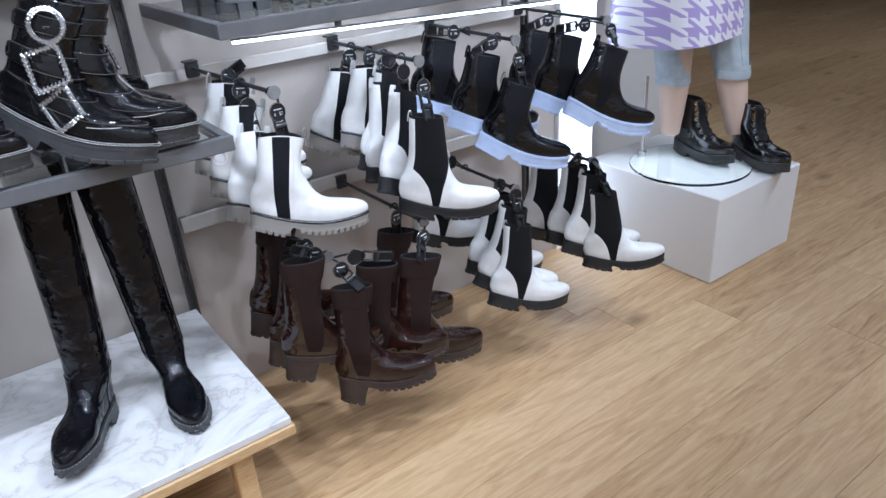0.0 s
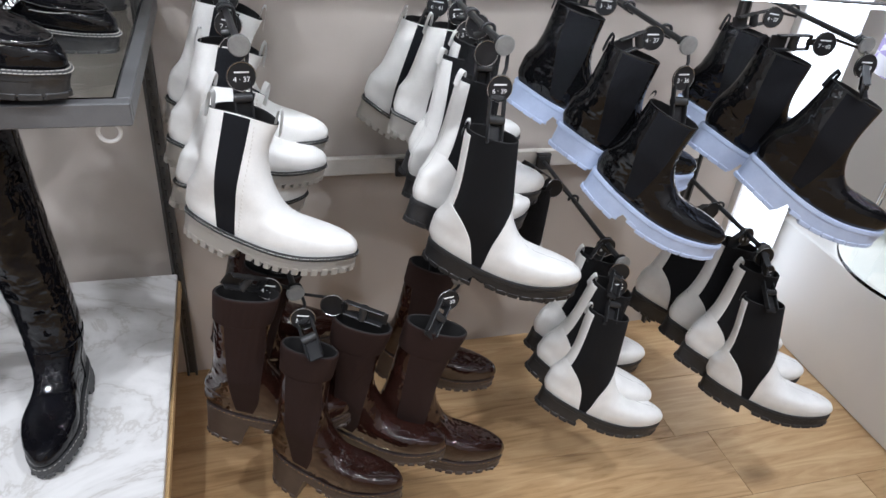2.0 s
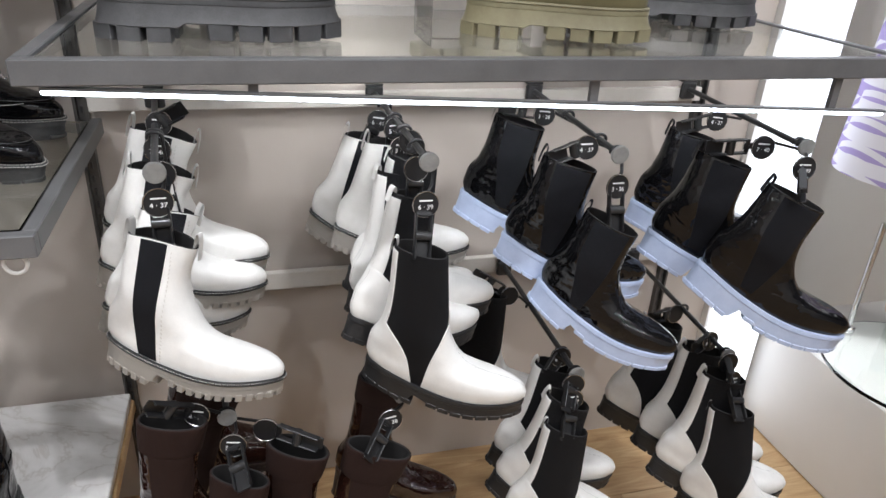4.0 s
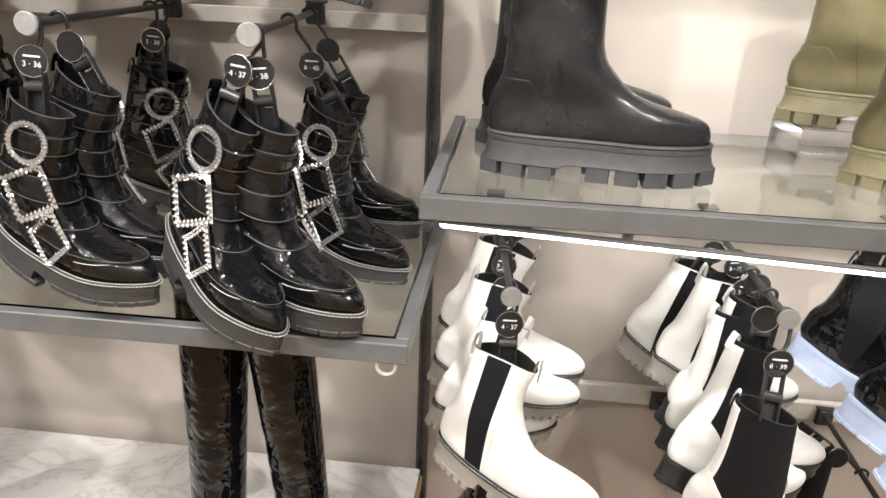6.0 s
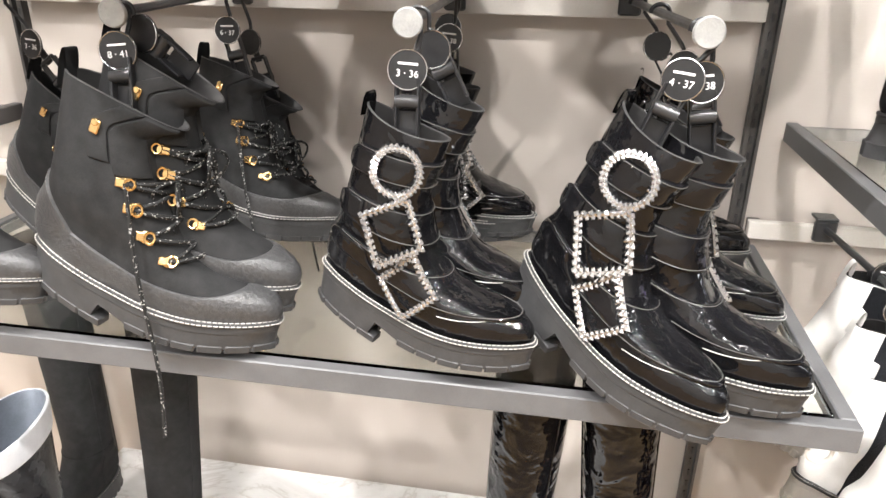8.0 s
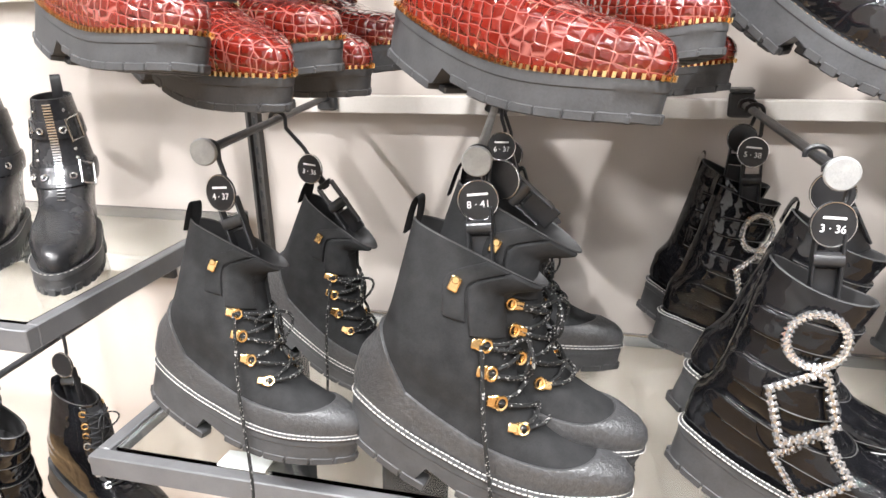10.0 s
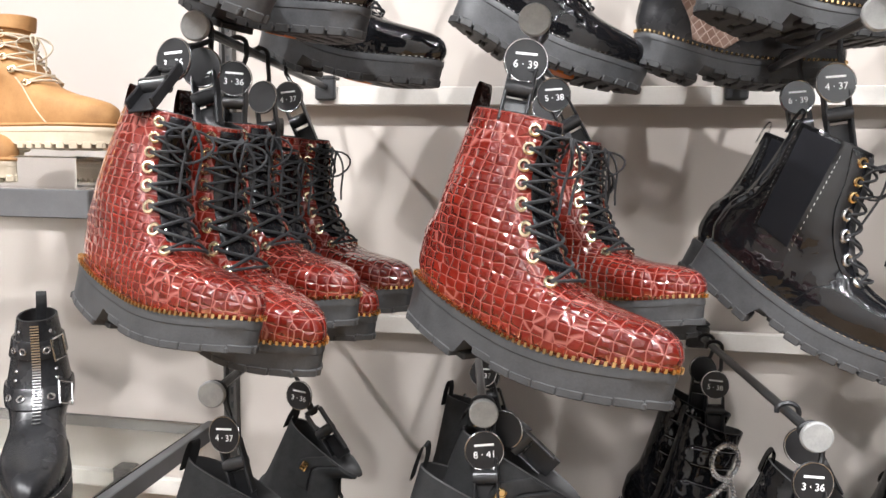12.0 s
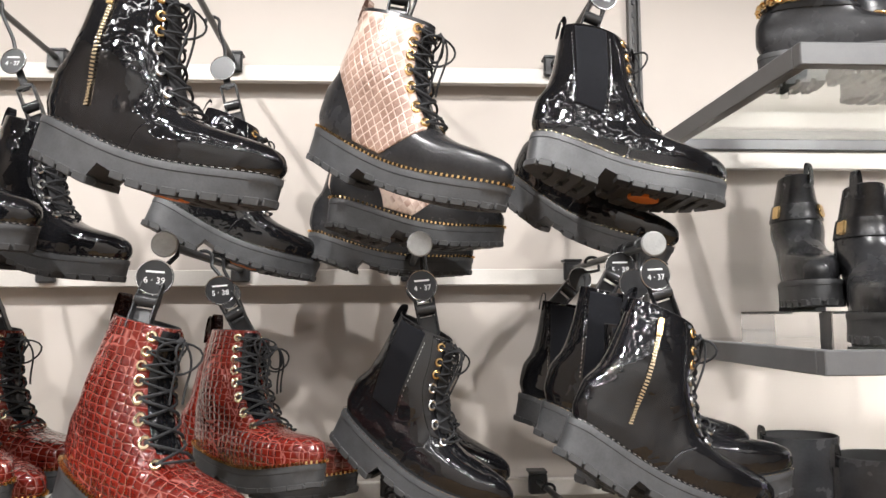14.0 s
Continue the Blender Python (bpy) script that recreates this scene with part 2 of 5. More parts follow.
DARK_SOLE = grained("jet_black_rubber", (0.011, 0.011, 0.012), (0.021, 0.021, 0.022), 0.42, 50, 400, 0.12)
MID_RUBBER = grained("dark_grey_rubber", (0.034, 0.034, 0.035), (0.054, 0.054, 0.056), 0.5, 50, 400, 0.12)
GREY_RUBBER = grained("grey_rubber", (0.038, 0.039, 0.041), (0.062, 0.063, 0.066), 0.42, 50, 400, 0.10)
BROWN_RUBBER = grained("brown_rubber", (0.026, 0.018, 0.015), (0.042, 0.030, 0.026), 0.36, 50, 400, 0.10)
BLUE_RUBBER = grained("pale_blue_rubber", (0.42, 0.50, 0.70), (0.50, 0.58, 0.78), 0.45, 40, 300, 0.08)
CLEAR_RUBBER = shader("clear_rubber", (0.80, 0.76, 0.70), 0.28, clear=0.75)[0]
ELASTIC = ribbed("black_elastic", (0.005, 0.005, 0.007), (0.018, 0.019, 0.024), 2400.0)
KNIT = ribbed("black_knit", (0.005, 0.005, 0.006), (0.014, 0.014, 0.016), 1900.0)
BROWN_KNIT = ribbed("brown_knit", (0.010, 0.0045, 0.0038), (0.034, 0.017, 0.0135), 1500.0)
LINING = shader("boot_lining", (0.011, 0.010, 0.010), 0.8)[0]
GREY_LINING = shader("grey_boot_lining", (0.035, 0.034, 0.034), 0.5)[0]
WHITE_LINING = grained("white_lining", (0.66, 0.68, 0.72), (0.78, 0.80, 0.84), 0.7, 30, 300, 0.2)
# Darker copy of the white lining: shade inside the boot top, put into colour.
SHADED_LINING = grained("shaded_lining", (0.13, 0.15, 0.18), (0.20, 0.22, 0.26), 0.7, 30, 300, 0.2)
THREAD = shader("white_thread", (0.58, 0.56, 0.53), 0.6)[0]
GREY_THREAD = shader("grey_thread", (0.085, 0.083, 0.08), 0.4)[0]
GOLD = shader("gold_metal", (0.86, 0.60, 0.28), 0.22, metal=1.0)[0]
PALE_GOLD = shader("pale_gold_metal", (0.84, 0.70, 0.48), 0.25, metal=1.0)[0]
CRYSTAL = shader("crystal", (0.88, 0.88, 0.89), 0.06, metal=0.9)[0]
STEEL = shader("steel", (0.62, 0.62, 0.62), 0.25, metal=1.0)[0]
LACE = grained("black_lace", (0.008, 0.008, 0.009), (0.024, 0.024, 0.026), 0.8, 300, 900, 0.4)
FLECK = flecked("flecked_lace", (0.009, 0.009, 0.009), (0.36, 0.355, 0.34))
PLASTIC = grained("black_plastic", (0.009, 0.009, 0.010), (0.015, 0.015, 0.016), 0.36, 60, 400, 0.05)
ROLLER = grained("glossy_black_plastic", (0.020, 0.020, 0.021), (0.030, 0.030, 0.031), 0.22, 60, 400, 0.05)
PRINT = shader("white_print", (0.80, 0.80, 0.80), 0.6)[0]
ORANGE = shader("orange_rubber", (0.72, 0.19, 0.03), 0.5)[0]
DISC = grained("grey_end_cap", (0.22, 0.22, 0.22), (0.30, 0.30, 0.29), 0.45, 80, 500, 0.3)
BAR = grained("dark_steel", (0.020, 0.020, 0.021), (0.035, 0.035, 0.036), 0.35, 40, 400, 0.08)
FRAME_GREY = grained("grey_coated_steel", (0.095, 0.095, 0.098), (0.125, 0.125, 0.128), 0.38, 20, 400, 0.06)
RAIL_PAINT = grained("taupe_coated_steel", (0.50, 0.47, 0.43), (0.58, 0.55, 0.51), 0.4, 12, 300, 0.05)
UPRIGHT = grained("bronze_upright", (0.045, 0.042, 0.040), (0.070, 0.066, 0.062), 0.4, 20, 300, 0.05)
WALL = plaster("greige_paint", (0.425, 0.382, 0.345), (0.48, 0.435, 0.393))
WHITE_WALL = plaster("white_paint", (0.74, 0.73, 0.71), (0.80, 0.79, 0.77))
WHITE_BOX = plaster("white_lacquer", (0.72, 0.71, 0.69), (0.79, 0.78, 0.76))
CEILING = plaster("ceiling_paint", (0.13, 0.13, 0.13), (0.17, 0.17, 0.17))
GLASS = shader("clear_glass", (0.93, 0.97, 0.95), 0.02, clear=1.0)[0]
ACRYLIC = shader("clear_acrylic", (0.97, 0.97, 0.97), 0.05, clear=1.0)[0]
LED = shader("led_light", (0.93, 0.96, 1.0), 0.5, glow=LED_GLOW)[0]
LIGHTBOX = shader("light_box_face", (0.96, 0.98, 1.0), 0.5, glow=BOX_GLOW)[0]
OAK = oak("oak_planks")
MARBLE = marble("white_marble")
PALE_WOOD = grained("pale_wood", (0.42, 0.27, 0.12), (0.58, 0.40, 0.20), 0.5, 30, 200, 0.1, (1, 8, 8))
DENIM = grained("pale_denim", (0.36, 0.42, 0.47), (0.50, 0.56, 0.60), 0.85, 30, 700, 0.35)
TWEED = houndstooth("lilac_houndstooth", (0.38, 0.31, 0.56), (0.72, 0.70, 0.74))
SKIN = shader("mannequin_shell", (0.66, 0.50, 0.40), 0.4)[0]
DARK_CLOTH = grained("dark_cloth", (0.012, 0.012, 0.016), (0.035, 0.034, 0.040), 0.9, 20, 400, 0.3)
CARD = shader("white_card", (0.80, 0.80, 0.79), 0.6)[0]


# ---- mesh helpers ----
class Geo:
    """Points and faces of one mesh in the making."""

    def __init__(self):
        self.v, self.f = [], []

    def grid(self, rows, wrap=False):
        n0, n = len(self.v), len(rows[0])
        for r in rows:
            self.v += [tuple(p) for p in r]
        for i in range(len(rows) - 1):
            for j in range(n if wrap else n - 1):
                k = (j + 1) % n
                self.f.append((n0 + i * n + j, n0 + i * n + k, n0 + (i + 1) * n + k, n0 + (i + 1) * n + j))
        return self

    def cap(self, ring):
        """Closes a ring whose point k faces point n - k."""
        n0, n = len(self.v), len(ring)
        self.v += [tuple(p) for p in ring]
        for k in range(n // 2):
            a, b2, c, d = k, (k + 1), (n - k - 1) % n, (n - k) % n
            q = []
            for i in (a, b2, c, d):
                if i not in q:
                    q.append(i)
            if len(q) > 2:
                self.f.append(tuple(n0 + i for i in q))
        return self

    def box(self, sx, sy, sz, m=None, bevel=0.0):
        m = m or Matrix()
        n0 = len(self.v)
        e = min(bevel, sx / 2.2, sy / 2.2, sz / 2.2)
        if e <= 0:
            for x in (-1, 1):
                for y in (-1, 1):
                    for z in (-1, 1):
                        self.v.append(tuple(m @ Vector((x * sx / 2, y * sy / 2, z * sz / 2))))
            for q in ((0, 1, 3, 2), (4, 6, 7, 5), (0, 4, 5, 1), (2, 3, 7, 6), (0, 2, 6, 4), (1, 5, 7, 3)):
                self.f.append(tuple(n0 + i for i in q))
            return self
        rings = []
        for z, ins in ((-sz / 2, e), (-sz / 2 + e, 0), (sz / 2 - e, 0), (sz / 2, e)):
            hx, hy = sx / 2 - ins, sy / 2 - ins
            rings.append([m @ Vector(p) for p in ((hx - e, hy, z), (hx, hy - e, z), (hx, -hy + e, z), (hx - e, -hy, z),
                                                  (-hx + e, -hy, z), (-hx, -hy + e, z), (-hx, hy - e, z), (-hx + e, hy, z))])
        self.grid(rings, True)
        self.f.append(tuple(n0 + i for i in range(8)))
        self.f.append(tuple(n0 + 24 + i for i in range(7, -1, -1)))
        return self

    def tube(self, path, r, n=8, closed=False):
        path = [Vector(p) for p in path]
        rows, up = [], Vector((0.13, 0.31, 0.94))
        for i, p in enumerate(path):
            a = path[i - 1] if (i or closed) else p
            b2 = path[(i + 1) % len(path)] if (i < len(path) - 1 or closed) else p
            t = (b2 - a).normalized() if (b2 - a).length > 1e-9 else Vector((0, 0, 1))
            s = t.cross(up)
            s = s.normalized() if s.length > 1e-4 else t.orthogonal().normalized()
            u = s.cross(t)
            up = u
            rr = r[i] if isinstance(r, (list, tuple)) else r
            rows.append([p + (s * math.cos(q) + u * math.sin(q)) * rr for q in (2 * math.pi * k / n for k in range(n))])
        if closed:
            rows.append(rows[0])
        n0 = len(self.v)
        self.grid(rows, True)
        if not closed:
            self.f.append(tuple(n0 + k for k in range(n)))
            self.f.append(tuple(n0 + (len(rows) - 1) * n + k for k in range(n - 1, -1, -1)))
        return self

    def disc(self, r, h, m, n=28, bevel=0.0008):
        """A flat round plate along local z."""
        rows = [[m @ Vector((rr * math.cos(2 * math.pi * k / n), rr * math.sin(2 * math.pi * k / n), z)) for k in range(n)]
                for z, rr in ((-h / 2, r - bevel), (-h / 2 + bevel, r), (h / 2 - bevel, r), (h / 2, r - bevel))]
        n0 = len(self.v)
        self.grid(rows, True)
        self.f.append(tuple(n0 + k for k in range(n - 1, -1, -1)))
        self.f.append(tuple(n0 + 3 * n + k for k in range(n)))
        return self

    def bead(self, p, r):
        n0 = len(self.v)
        p = Vector(p)
        self.v += [tuple(p + Vector(d) * r) for d in ((1, 0, 0), (-1, 0, 0), (0, 1, 0), (0, -1, 0), (0, 0, 1), (0, 0, -1))]
        for q in ((0, 2, 4), (2, 1, 4), (1, 3, 4), (3, 0, 4), (2, 0, 5), (1, 2, 5), (3, 1, 5), (0, 3, 5)):
            self.f.append(tuple(n0 + i for i in q))
        return self

    def mesh(self, name, material, sharp=35.0):
        me = bpy.data.meshes.new(name)
        me.from_pydata(self.v, [], self.f)
        me.validate()
        bm = bmesh.new()
        bm.from_mesh(me)
        bmesh.ops.recalc_face_normals(bm, faces=bm.faces[:])
        bm.to_mesh(me)
        bm.free()
        if sharp > 0:
            me.shade_smooth()
            me.set_sharp_from_angle(angle=radians(sharp))
        me.materials.append(material)
        return me


def part(name, geo, material, parent=None, label="", sharp=35.0):
    """Links a mesh as one object under a thing or a part, or as a thing of its own."""
    ob = new(name, geo.mesh(name, material, sharp) if isinstance(geo, Geo) else geo)
    if parent:
        ob.parent = parent
    if label:
        tagged(ob, label)
    return ob


def at(x, y, z):
    return Matrix.Translation((x, y, z))


def slab(name, x0, x1, y0, y1, z0, z1, material, parent=None, label="", bevel=0.0):
    g = Geo().box(x1 - x0, y1 - y0, z1 - z0, at((x0 + x1) / 2, (y0 + y1) / 2, (z0 + z1) / 2), bevel)
    return part(name, g, material, parent, label, 35.0 if bevel else 0.0)


def thing(name, label, category, group="", m=None):
    ob = tagged(new(name), label, category, group)
    ob.empty_display_size = 0.05
    if m:
        ob.matrix_basis = m
    return ob


LETTERS = {}


def lettering(text, size, material):
    """A mesh of flat letters centred on its origin, in its x-y plane."""
    key = (text, size, material.name)
    if key not in LETTERS:
        c = bpy.data.curves.new("lettering", "FONT")
        c.body, c.size, c.align_x, c.align_y, c.extrude, c.resolution_u = text, size, "CENTER", "CENTER", 0.0002, 3
        ob = new("lettering", c)
        me = bpy.data.meshes.new_from_object(ob.evaluated_get(bpy.context.evaluated_depsgraph_get()))
        bpy.data.objects.remove(ob)
        me.materials.clear()
        me.materials.append(material)
        LETTERS[key] = me
    return LETTERS[key]


# ---- boots ----
def smooth_curve(points):
    """A smooth curve through (place, value) pairs."""
    px, py = [p[0] for p in points], [p[1] for p in points]
    d = [(py[i + 1] - py[i]) / (px[i + 1] - px[i]) for i in range(len(px) - 1)]
    t = [d[0]] + [0.0 if d[i] * d[i + 1] <= 0 else 2 * d[i] * d[i + 1] / (d[i] + d[i + 1]) for i in range(len(d) - 1)] + [d[-1]]

    def f(x):
        if x <= px[0]:
            return py[0]
        if x >= px[-1]:
            return py[-1]
        i = max(k for k in range(len(px) - 1) if px[k] <= x)
        h = px[i + 1] - px[i]
        s = (x - px[i]) / h
        return ((1 + 2 * s) * (1 - s) ** 2 * py[i] + s * (1 - s) ** 2 * h * t[i] + s * s * (3 - 2 * s) * py[i + 1] + s * s * (s - 1) * h * t[i + 1])
    return f


def inset_steps(n):
    """Even steps from 0 to 1, closer together at either end."""
    e = min(0.06, 0.4 / n)
    near = [0.0, e * 0.12, e * 0.4, e]
    return near + [e + (1 - 2 * e) * k / n for k in range(1, n)] + [1 - v for v in reversed(near)]


def edge_lift(k, n, lift, sunk=-0.0012):
    """The height of a piece at the step k: rounded down to the surface at both ends."""
    k = min(k, n + 6 - k)
    return sunk if k == 0 else lift * (0.50, 0.85, 1.0)[min(k, 3) - 1]


class Last:
    """The form of a boot: heel at the origin, toe along x, the sole's top at z = 0."""

    def __init__(self, length=0.265, height=0.155, top=(0.006, 0.126), shaft=0.043, ball=0.045, instep=0.0, toe=0.0, dip=0.0, pinch=0.024, slope=0.0):
        L, H = length, height
        self.L, self.H, self.dip, self.slope = L, H, dip, slope
        back = [(0, 0.004), (0.02, -0.004), (0.045, -0.003), (0.075, 0.009), (0.11, 0.013)]
        front = [(0, L - 0.005), (0.011, L), (0.023 + toe, L - 0.005), (0.032 + toe, L - 0.019), (0.039 + toe, L - 0.044), (0.045 + toe + instep * 0.2, L - 0.078), (0.055 + toe + instep * 0.4, L - 0.108),
                 (0.073 + toe + instep * 0.7, L - 0.132), (0.097 + instep, L - 0.149), (0.122 + instep, L - 0.155)]
        if H > 0.124 + instep:
            back.append((H, top[0]))
            front.append((H, top[1]))
        self.back, self.front = smooth_curve(back), smooth_curve(front)
        self.foot = smooth_curve([(0, 0.028), (0.12 * L, 0.031), (0.36 * L, 0.031), (0.55 * L, 0.036), (0.72 * L, ball - 0.006), (0.86 * L, ball - 0.009), (0.95 * L, ball - 0.014), (L, ball - 0.020)])
        self.shaft, self.pinch = shaft, pinch

    def half(self, x, z):
        s = min(1.0, max(0.0, (z - 0.045) / 0.055))
        s = s * s * (3 - 2 * s)
        u = min(1.0, max(0.0, (z - 0.07) / max(0.02, self.H - 0.07)))
        w = self.foot(x) * (1 - s) + (self.shaft + (self.pinch - self.shaft) * u) * s
        return w * (1 - 0.10 * max(0.0, 1 - z / 0.02)) if z < 0.02 else w

    def pt(self, a, z, out=0.0):
        """The surface at the angle a round the boot (0: front, pi: back) and the height z."""
        xb, xf = self.back(z) - out, self.front(z) + out
        c = math.cos(a)
        x = (xb + xf) / 2 + (xf - xb) / 2 * c
        p = 2.5 if z < 0.05 else 2.5 - 0.35 * min(1, (z - 0.05) / 0.05)
        y = (self.half(x, z) + out) * max(0.0, 1 - abs(c) ** p) ** (1 / p)
        return Vector((x, y if math.sin(a) >= 0 else -y, z))

    def normal(self, a, z):
        e = 0.02
        n = (self.pt(a + e, z) - self.pt(a - e, z)).cross(self.pt(a, z + 0.002) - self.pt(a, max(0, z - 0.002)))
        return n.normalized() if n.length > 1e-12 else Vector((0, 0, 1))

    def angle(self, x, z, side):
        xb, xf = self.back(z), self.front(z)
        c = min(0.99998, max(-0.99998, (x - (xb + xf) / 2) / ((xf - xb) / 2)))
        return math.acos(c) * side

    def on(self, a, z, lift=0.0):
        return self.pt(a, z) + self.normal(a, z) * lift

    def side(self, x, z, side, lift=0.0):
        return self.on(self.angle(x, z, side), z, lift)

    def upper(self, n=44):
        zs = [0, 0.008, 0.016, 0.022, 0.028, 0.033, 0.037, 0.041, 0.0445, 0.048, 0.0515, 0.0555, 0.061, 0.068, 0.075, 0.083, 0.092, 0.102, 0.114, 0.127, 0.140]
        zs = [z for z in zs if z < self.H - 0.004]
        while self.H - zs[-1] > 0.03:
            zs.append(zs[-1] + 0.024)
        zs.append(self.H)
        rows = []
        for z in zs:
            rows.append([self.pt(2 * math.pi * k / n, z) + Vector((0, 0, self.sag(2 * math.pi * k / n, z))) for k in range(n)])
        g = Geo().grid(rows, True)
        return g

    def sag(self, a, z):
        """The top line: higher in front and behind than at the sides."""
        return (self.dip * math.cos(2 * a) + self.slope * math.cos(a)) * max(0.0, (z / self.H - 0.8) / 0.2)

    def lining(self, depth=0.05, n=44):
        rows = []
        for z, t in ((self.H, 0.0), (self.H + 0.001, 0.0015), (self.H, 0.003), (self.H - depth * 0.25, 0.0035), (self.H - depth * 0.5, 0.004), (self.H - depth * 0.75, 0.004), (self.H - depth, 0.005)):
            rows.append([self.pt(2 * math.pi * k / n, min(z, self.H), -t) + Vector((0, 0, z - min(z, self.H) + self.sag(2 * math.pi * k / n, min(z, self.H)))) for k in range(n)])
        g = Geo().grid(rows, True)
        g.cap(rows[-1])
        return g

    def patch(self, z0, z1, x0, x1, side, lift=0.0012, nz=14, nx=8, g=None):
        """A piece laid on one side, between the curves x0(z) and x1(z), with a cut edge."""
        rows = []
        for i, u in enumerate(inset_steps(nz)):
            z = z0 + (z1 - z0) * u
            a, c = (f(z) if callable(f) else f for f in (x0, x1))
            back, front = a < self.back(z) + 0.0003, c > self.front(z) - 0.0003
            row = []
            for j, v in enumerate(inset_steps(nx)):
                an = self.angle(a + (c - a) * v, z, side)
                if j == 0 and back:
                    an = side * (math.pi - 0.001)
                if j == nx + 6 and front:
                    an = side * 0.001
                along = lift if (back and j < 4) or (front and j > nx + 2) else edge_lift(j, nx, lift)
                row.append(self.on(an, z, min(along, edge_lift(i, nz, lift))) + Vector((0, 0, self.sag(an, z))))
            rows.append(row)
        return (g or Geo()).grid(rows)

    def band(self, z0, z1, a0, a1, lift=0.0015, n=30, nz=4, g=None, rise=0.0, point=0.0):
        """A strap round the boot between two angles, with a cut edge and, where asked, a rounded end."""
        rows = []
        for i, u in enumerate(inset_steps(nz)):
            row = []
            for j, v in enumerate(inset_steps(n)):
                a = a0 + (a1 - a0) * (v + point * (1 - v) ** 3 * abs(2 * u - 1) ** 3)
                z = z0 + (z1 - z0) * u + rise * math.cos(a)
                row.append(self.on(a, max(0.001, z), min(edge_lift(i, nz, lift), edge_lift(j, n, lift))))
            rows.append(row)
        return (g or Geo()).grid(rows)

    def ring(self, out, z, n=96):
        return [self.pt(2 * math.pi * k / n, 0.0, out) + Vector((0, 0, z)) for k in range(n)]

    def along(self, count, out):
        """Evenly spaced (place, outward) pairs round the sole."""
        pts = self.ring(out, 0.0, 240)
        lens = [0.0]
        for i in range(240):
            lens.append(lens[-1] + (pts[(i + 1) % 240] - pts[i]).length)
        res, i = [], 0
        for k in range(count):
            s = lens[-1] * (k + 0.5) / count
            while lens[i + 1] < s:
                i += 1
            t = (s - lens[i]) / (lens[i + 1] - lens[i])
            p = pts[i].lerp(pts[(i + 1) % 240], t)
            d = (pts[(i + 1) % 240] - pts[i]).normalized()
            res.append((p, Vector((d.y, -d.x, 0)), d))
        return res


def sole_parts(last, root, material, out=0.005, heel=0.034, fore=0.022, arch=0.014, heel_end=0.31, lugs=34, lug=0.008, lug_w=0.62, tread=None, flare=0.0):
    L = last.L

    def depth(x):
        u = x / L
        if u < heel_end - 0.01:
            return heel
        if u < heel_end + 0.02:
            return heel + (arch - heel) * (u - heel_end + 0.01) / 0.03
        return arch + (fore - arch) * min(1.0, max(0.0, (u - heel_end - 0.03) / 0.14)) - 0.10 * L * max(0.0, u - 0.84) ** 1.5
    rows = [last.ring(out - 0.006, 0.0015), last.ring(out, 0.0015), last.ring(out + 0.0008, -0.0015), last.ring(out + 0.0008, -0.006), last.ring(out, -0.007)]
    for f, o in ((0.55, 0.4), (0.93, 0.9), (1.0, 0.6)):
        ring = last.ring(out + flare * o, 0.0)
        rows.append([Vector((p.x, p.y, -0.0075 - (max(0.009, depth(p.x)) - 0.0075) * f)) for p in ring])
    g = Geo().grid(rows, True)
    inner = [Vector((p.x, p.y * 0.86, p.z)) for p in rows[-1]]
    g.grid([rows[-1], inner], True)
    g.cap(inner)
    sole = part("sole", g, material, root)
    if lugs:
        step = 2 * (L + 0.05) / lugs
        for name, lo, hi in (("heel_tread", -0.2, heel_end - 0.005), ("tread", heel_end + 0.10, 1.2)):
            t = Geo()
            for p, o, d in last.along(lugs, out + flare * 0.6):
                u = p.x / L
                if not lo < u < hi:
                    continue
                m = Matrix.Translation(p - o * 0.008 + Vector((0, 0, -depth(p.x) - lug / 2 + 0.002))) @ Matrix(((d.x, o.x, 0, 0), (d.y, o.y, 0, 0), (0, 0, 1, 0), (0, 0, 0, 1)))
                t.box(step * lug_w, 0.0175, lug + 0.004, m, 0.001)
            for k in range(12):
                u = 0.06 + k * 0.08
                if lo < u < min(hi, 0.97):
                    t.box(0.012, last.foot(u * L) * 1.25, lug * 0.8 + 0.003, at(u * L, 0, -depth(u * L) - lug * 0.3), 0.001)
            part(name, t, tread or material, sole)
    return sole


def stitching(last, root, out, z, count, material, name="stitching", size=(0.0040, 0.0005, 0.0005), gap_rows=1):
    g = Geo()
    for r in range(gap_rows):
        for p, o, d in last.along(count, out - 0.0032 * r):
            m = Matrix.Translation(p + Vector((0, 0, z + 0.0028 * r))) @ Matrix(((d.x, o.x, 0, 0), (d.y, o.y, 0, 0), (0, 0, 1, 0), (0, 0, 0, 1)))
            g.box(*size, m)
    part(name, g, material, root, sharp=0)


def welt(last, root, out, material, r=0.0030):
    g = Geo()
    g.tube(last.ring(out, 0.0035, 72), r, 6, True)
    part("welt", g, material, root)


def pull_tab(last, root, a, material, height=0.022, width=0.013):
    """A loop of tape standing on the top line."""
    p, n = last.pt(a, last.H) + Vector((0, 0, last.sag(a, last.H))), last.normal(a, last.H - 0.004)
    s = Vector((-n.y, n.x, 0)).normalized()
    rows = []
    for k in range(13):
        q = math.pi * k / 12
        c = p + n * (0.0042 * math.cos(q) - 0.001) + Vector((0, 0, -0.016 + (height + 0.016) * math.sin(q) ** 0.55))
        rows.append([c - s * width / 2, c - s * width / 4, c + s * width / 4, c + s * width / 2])
    g = Geo().grid(rows)
    g.grid([[v + n * 0.0012 for v in r] for r in rows])
    part("pull_tab", g, material, root)


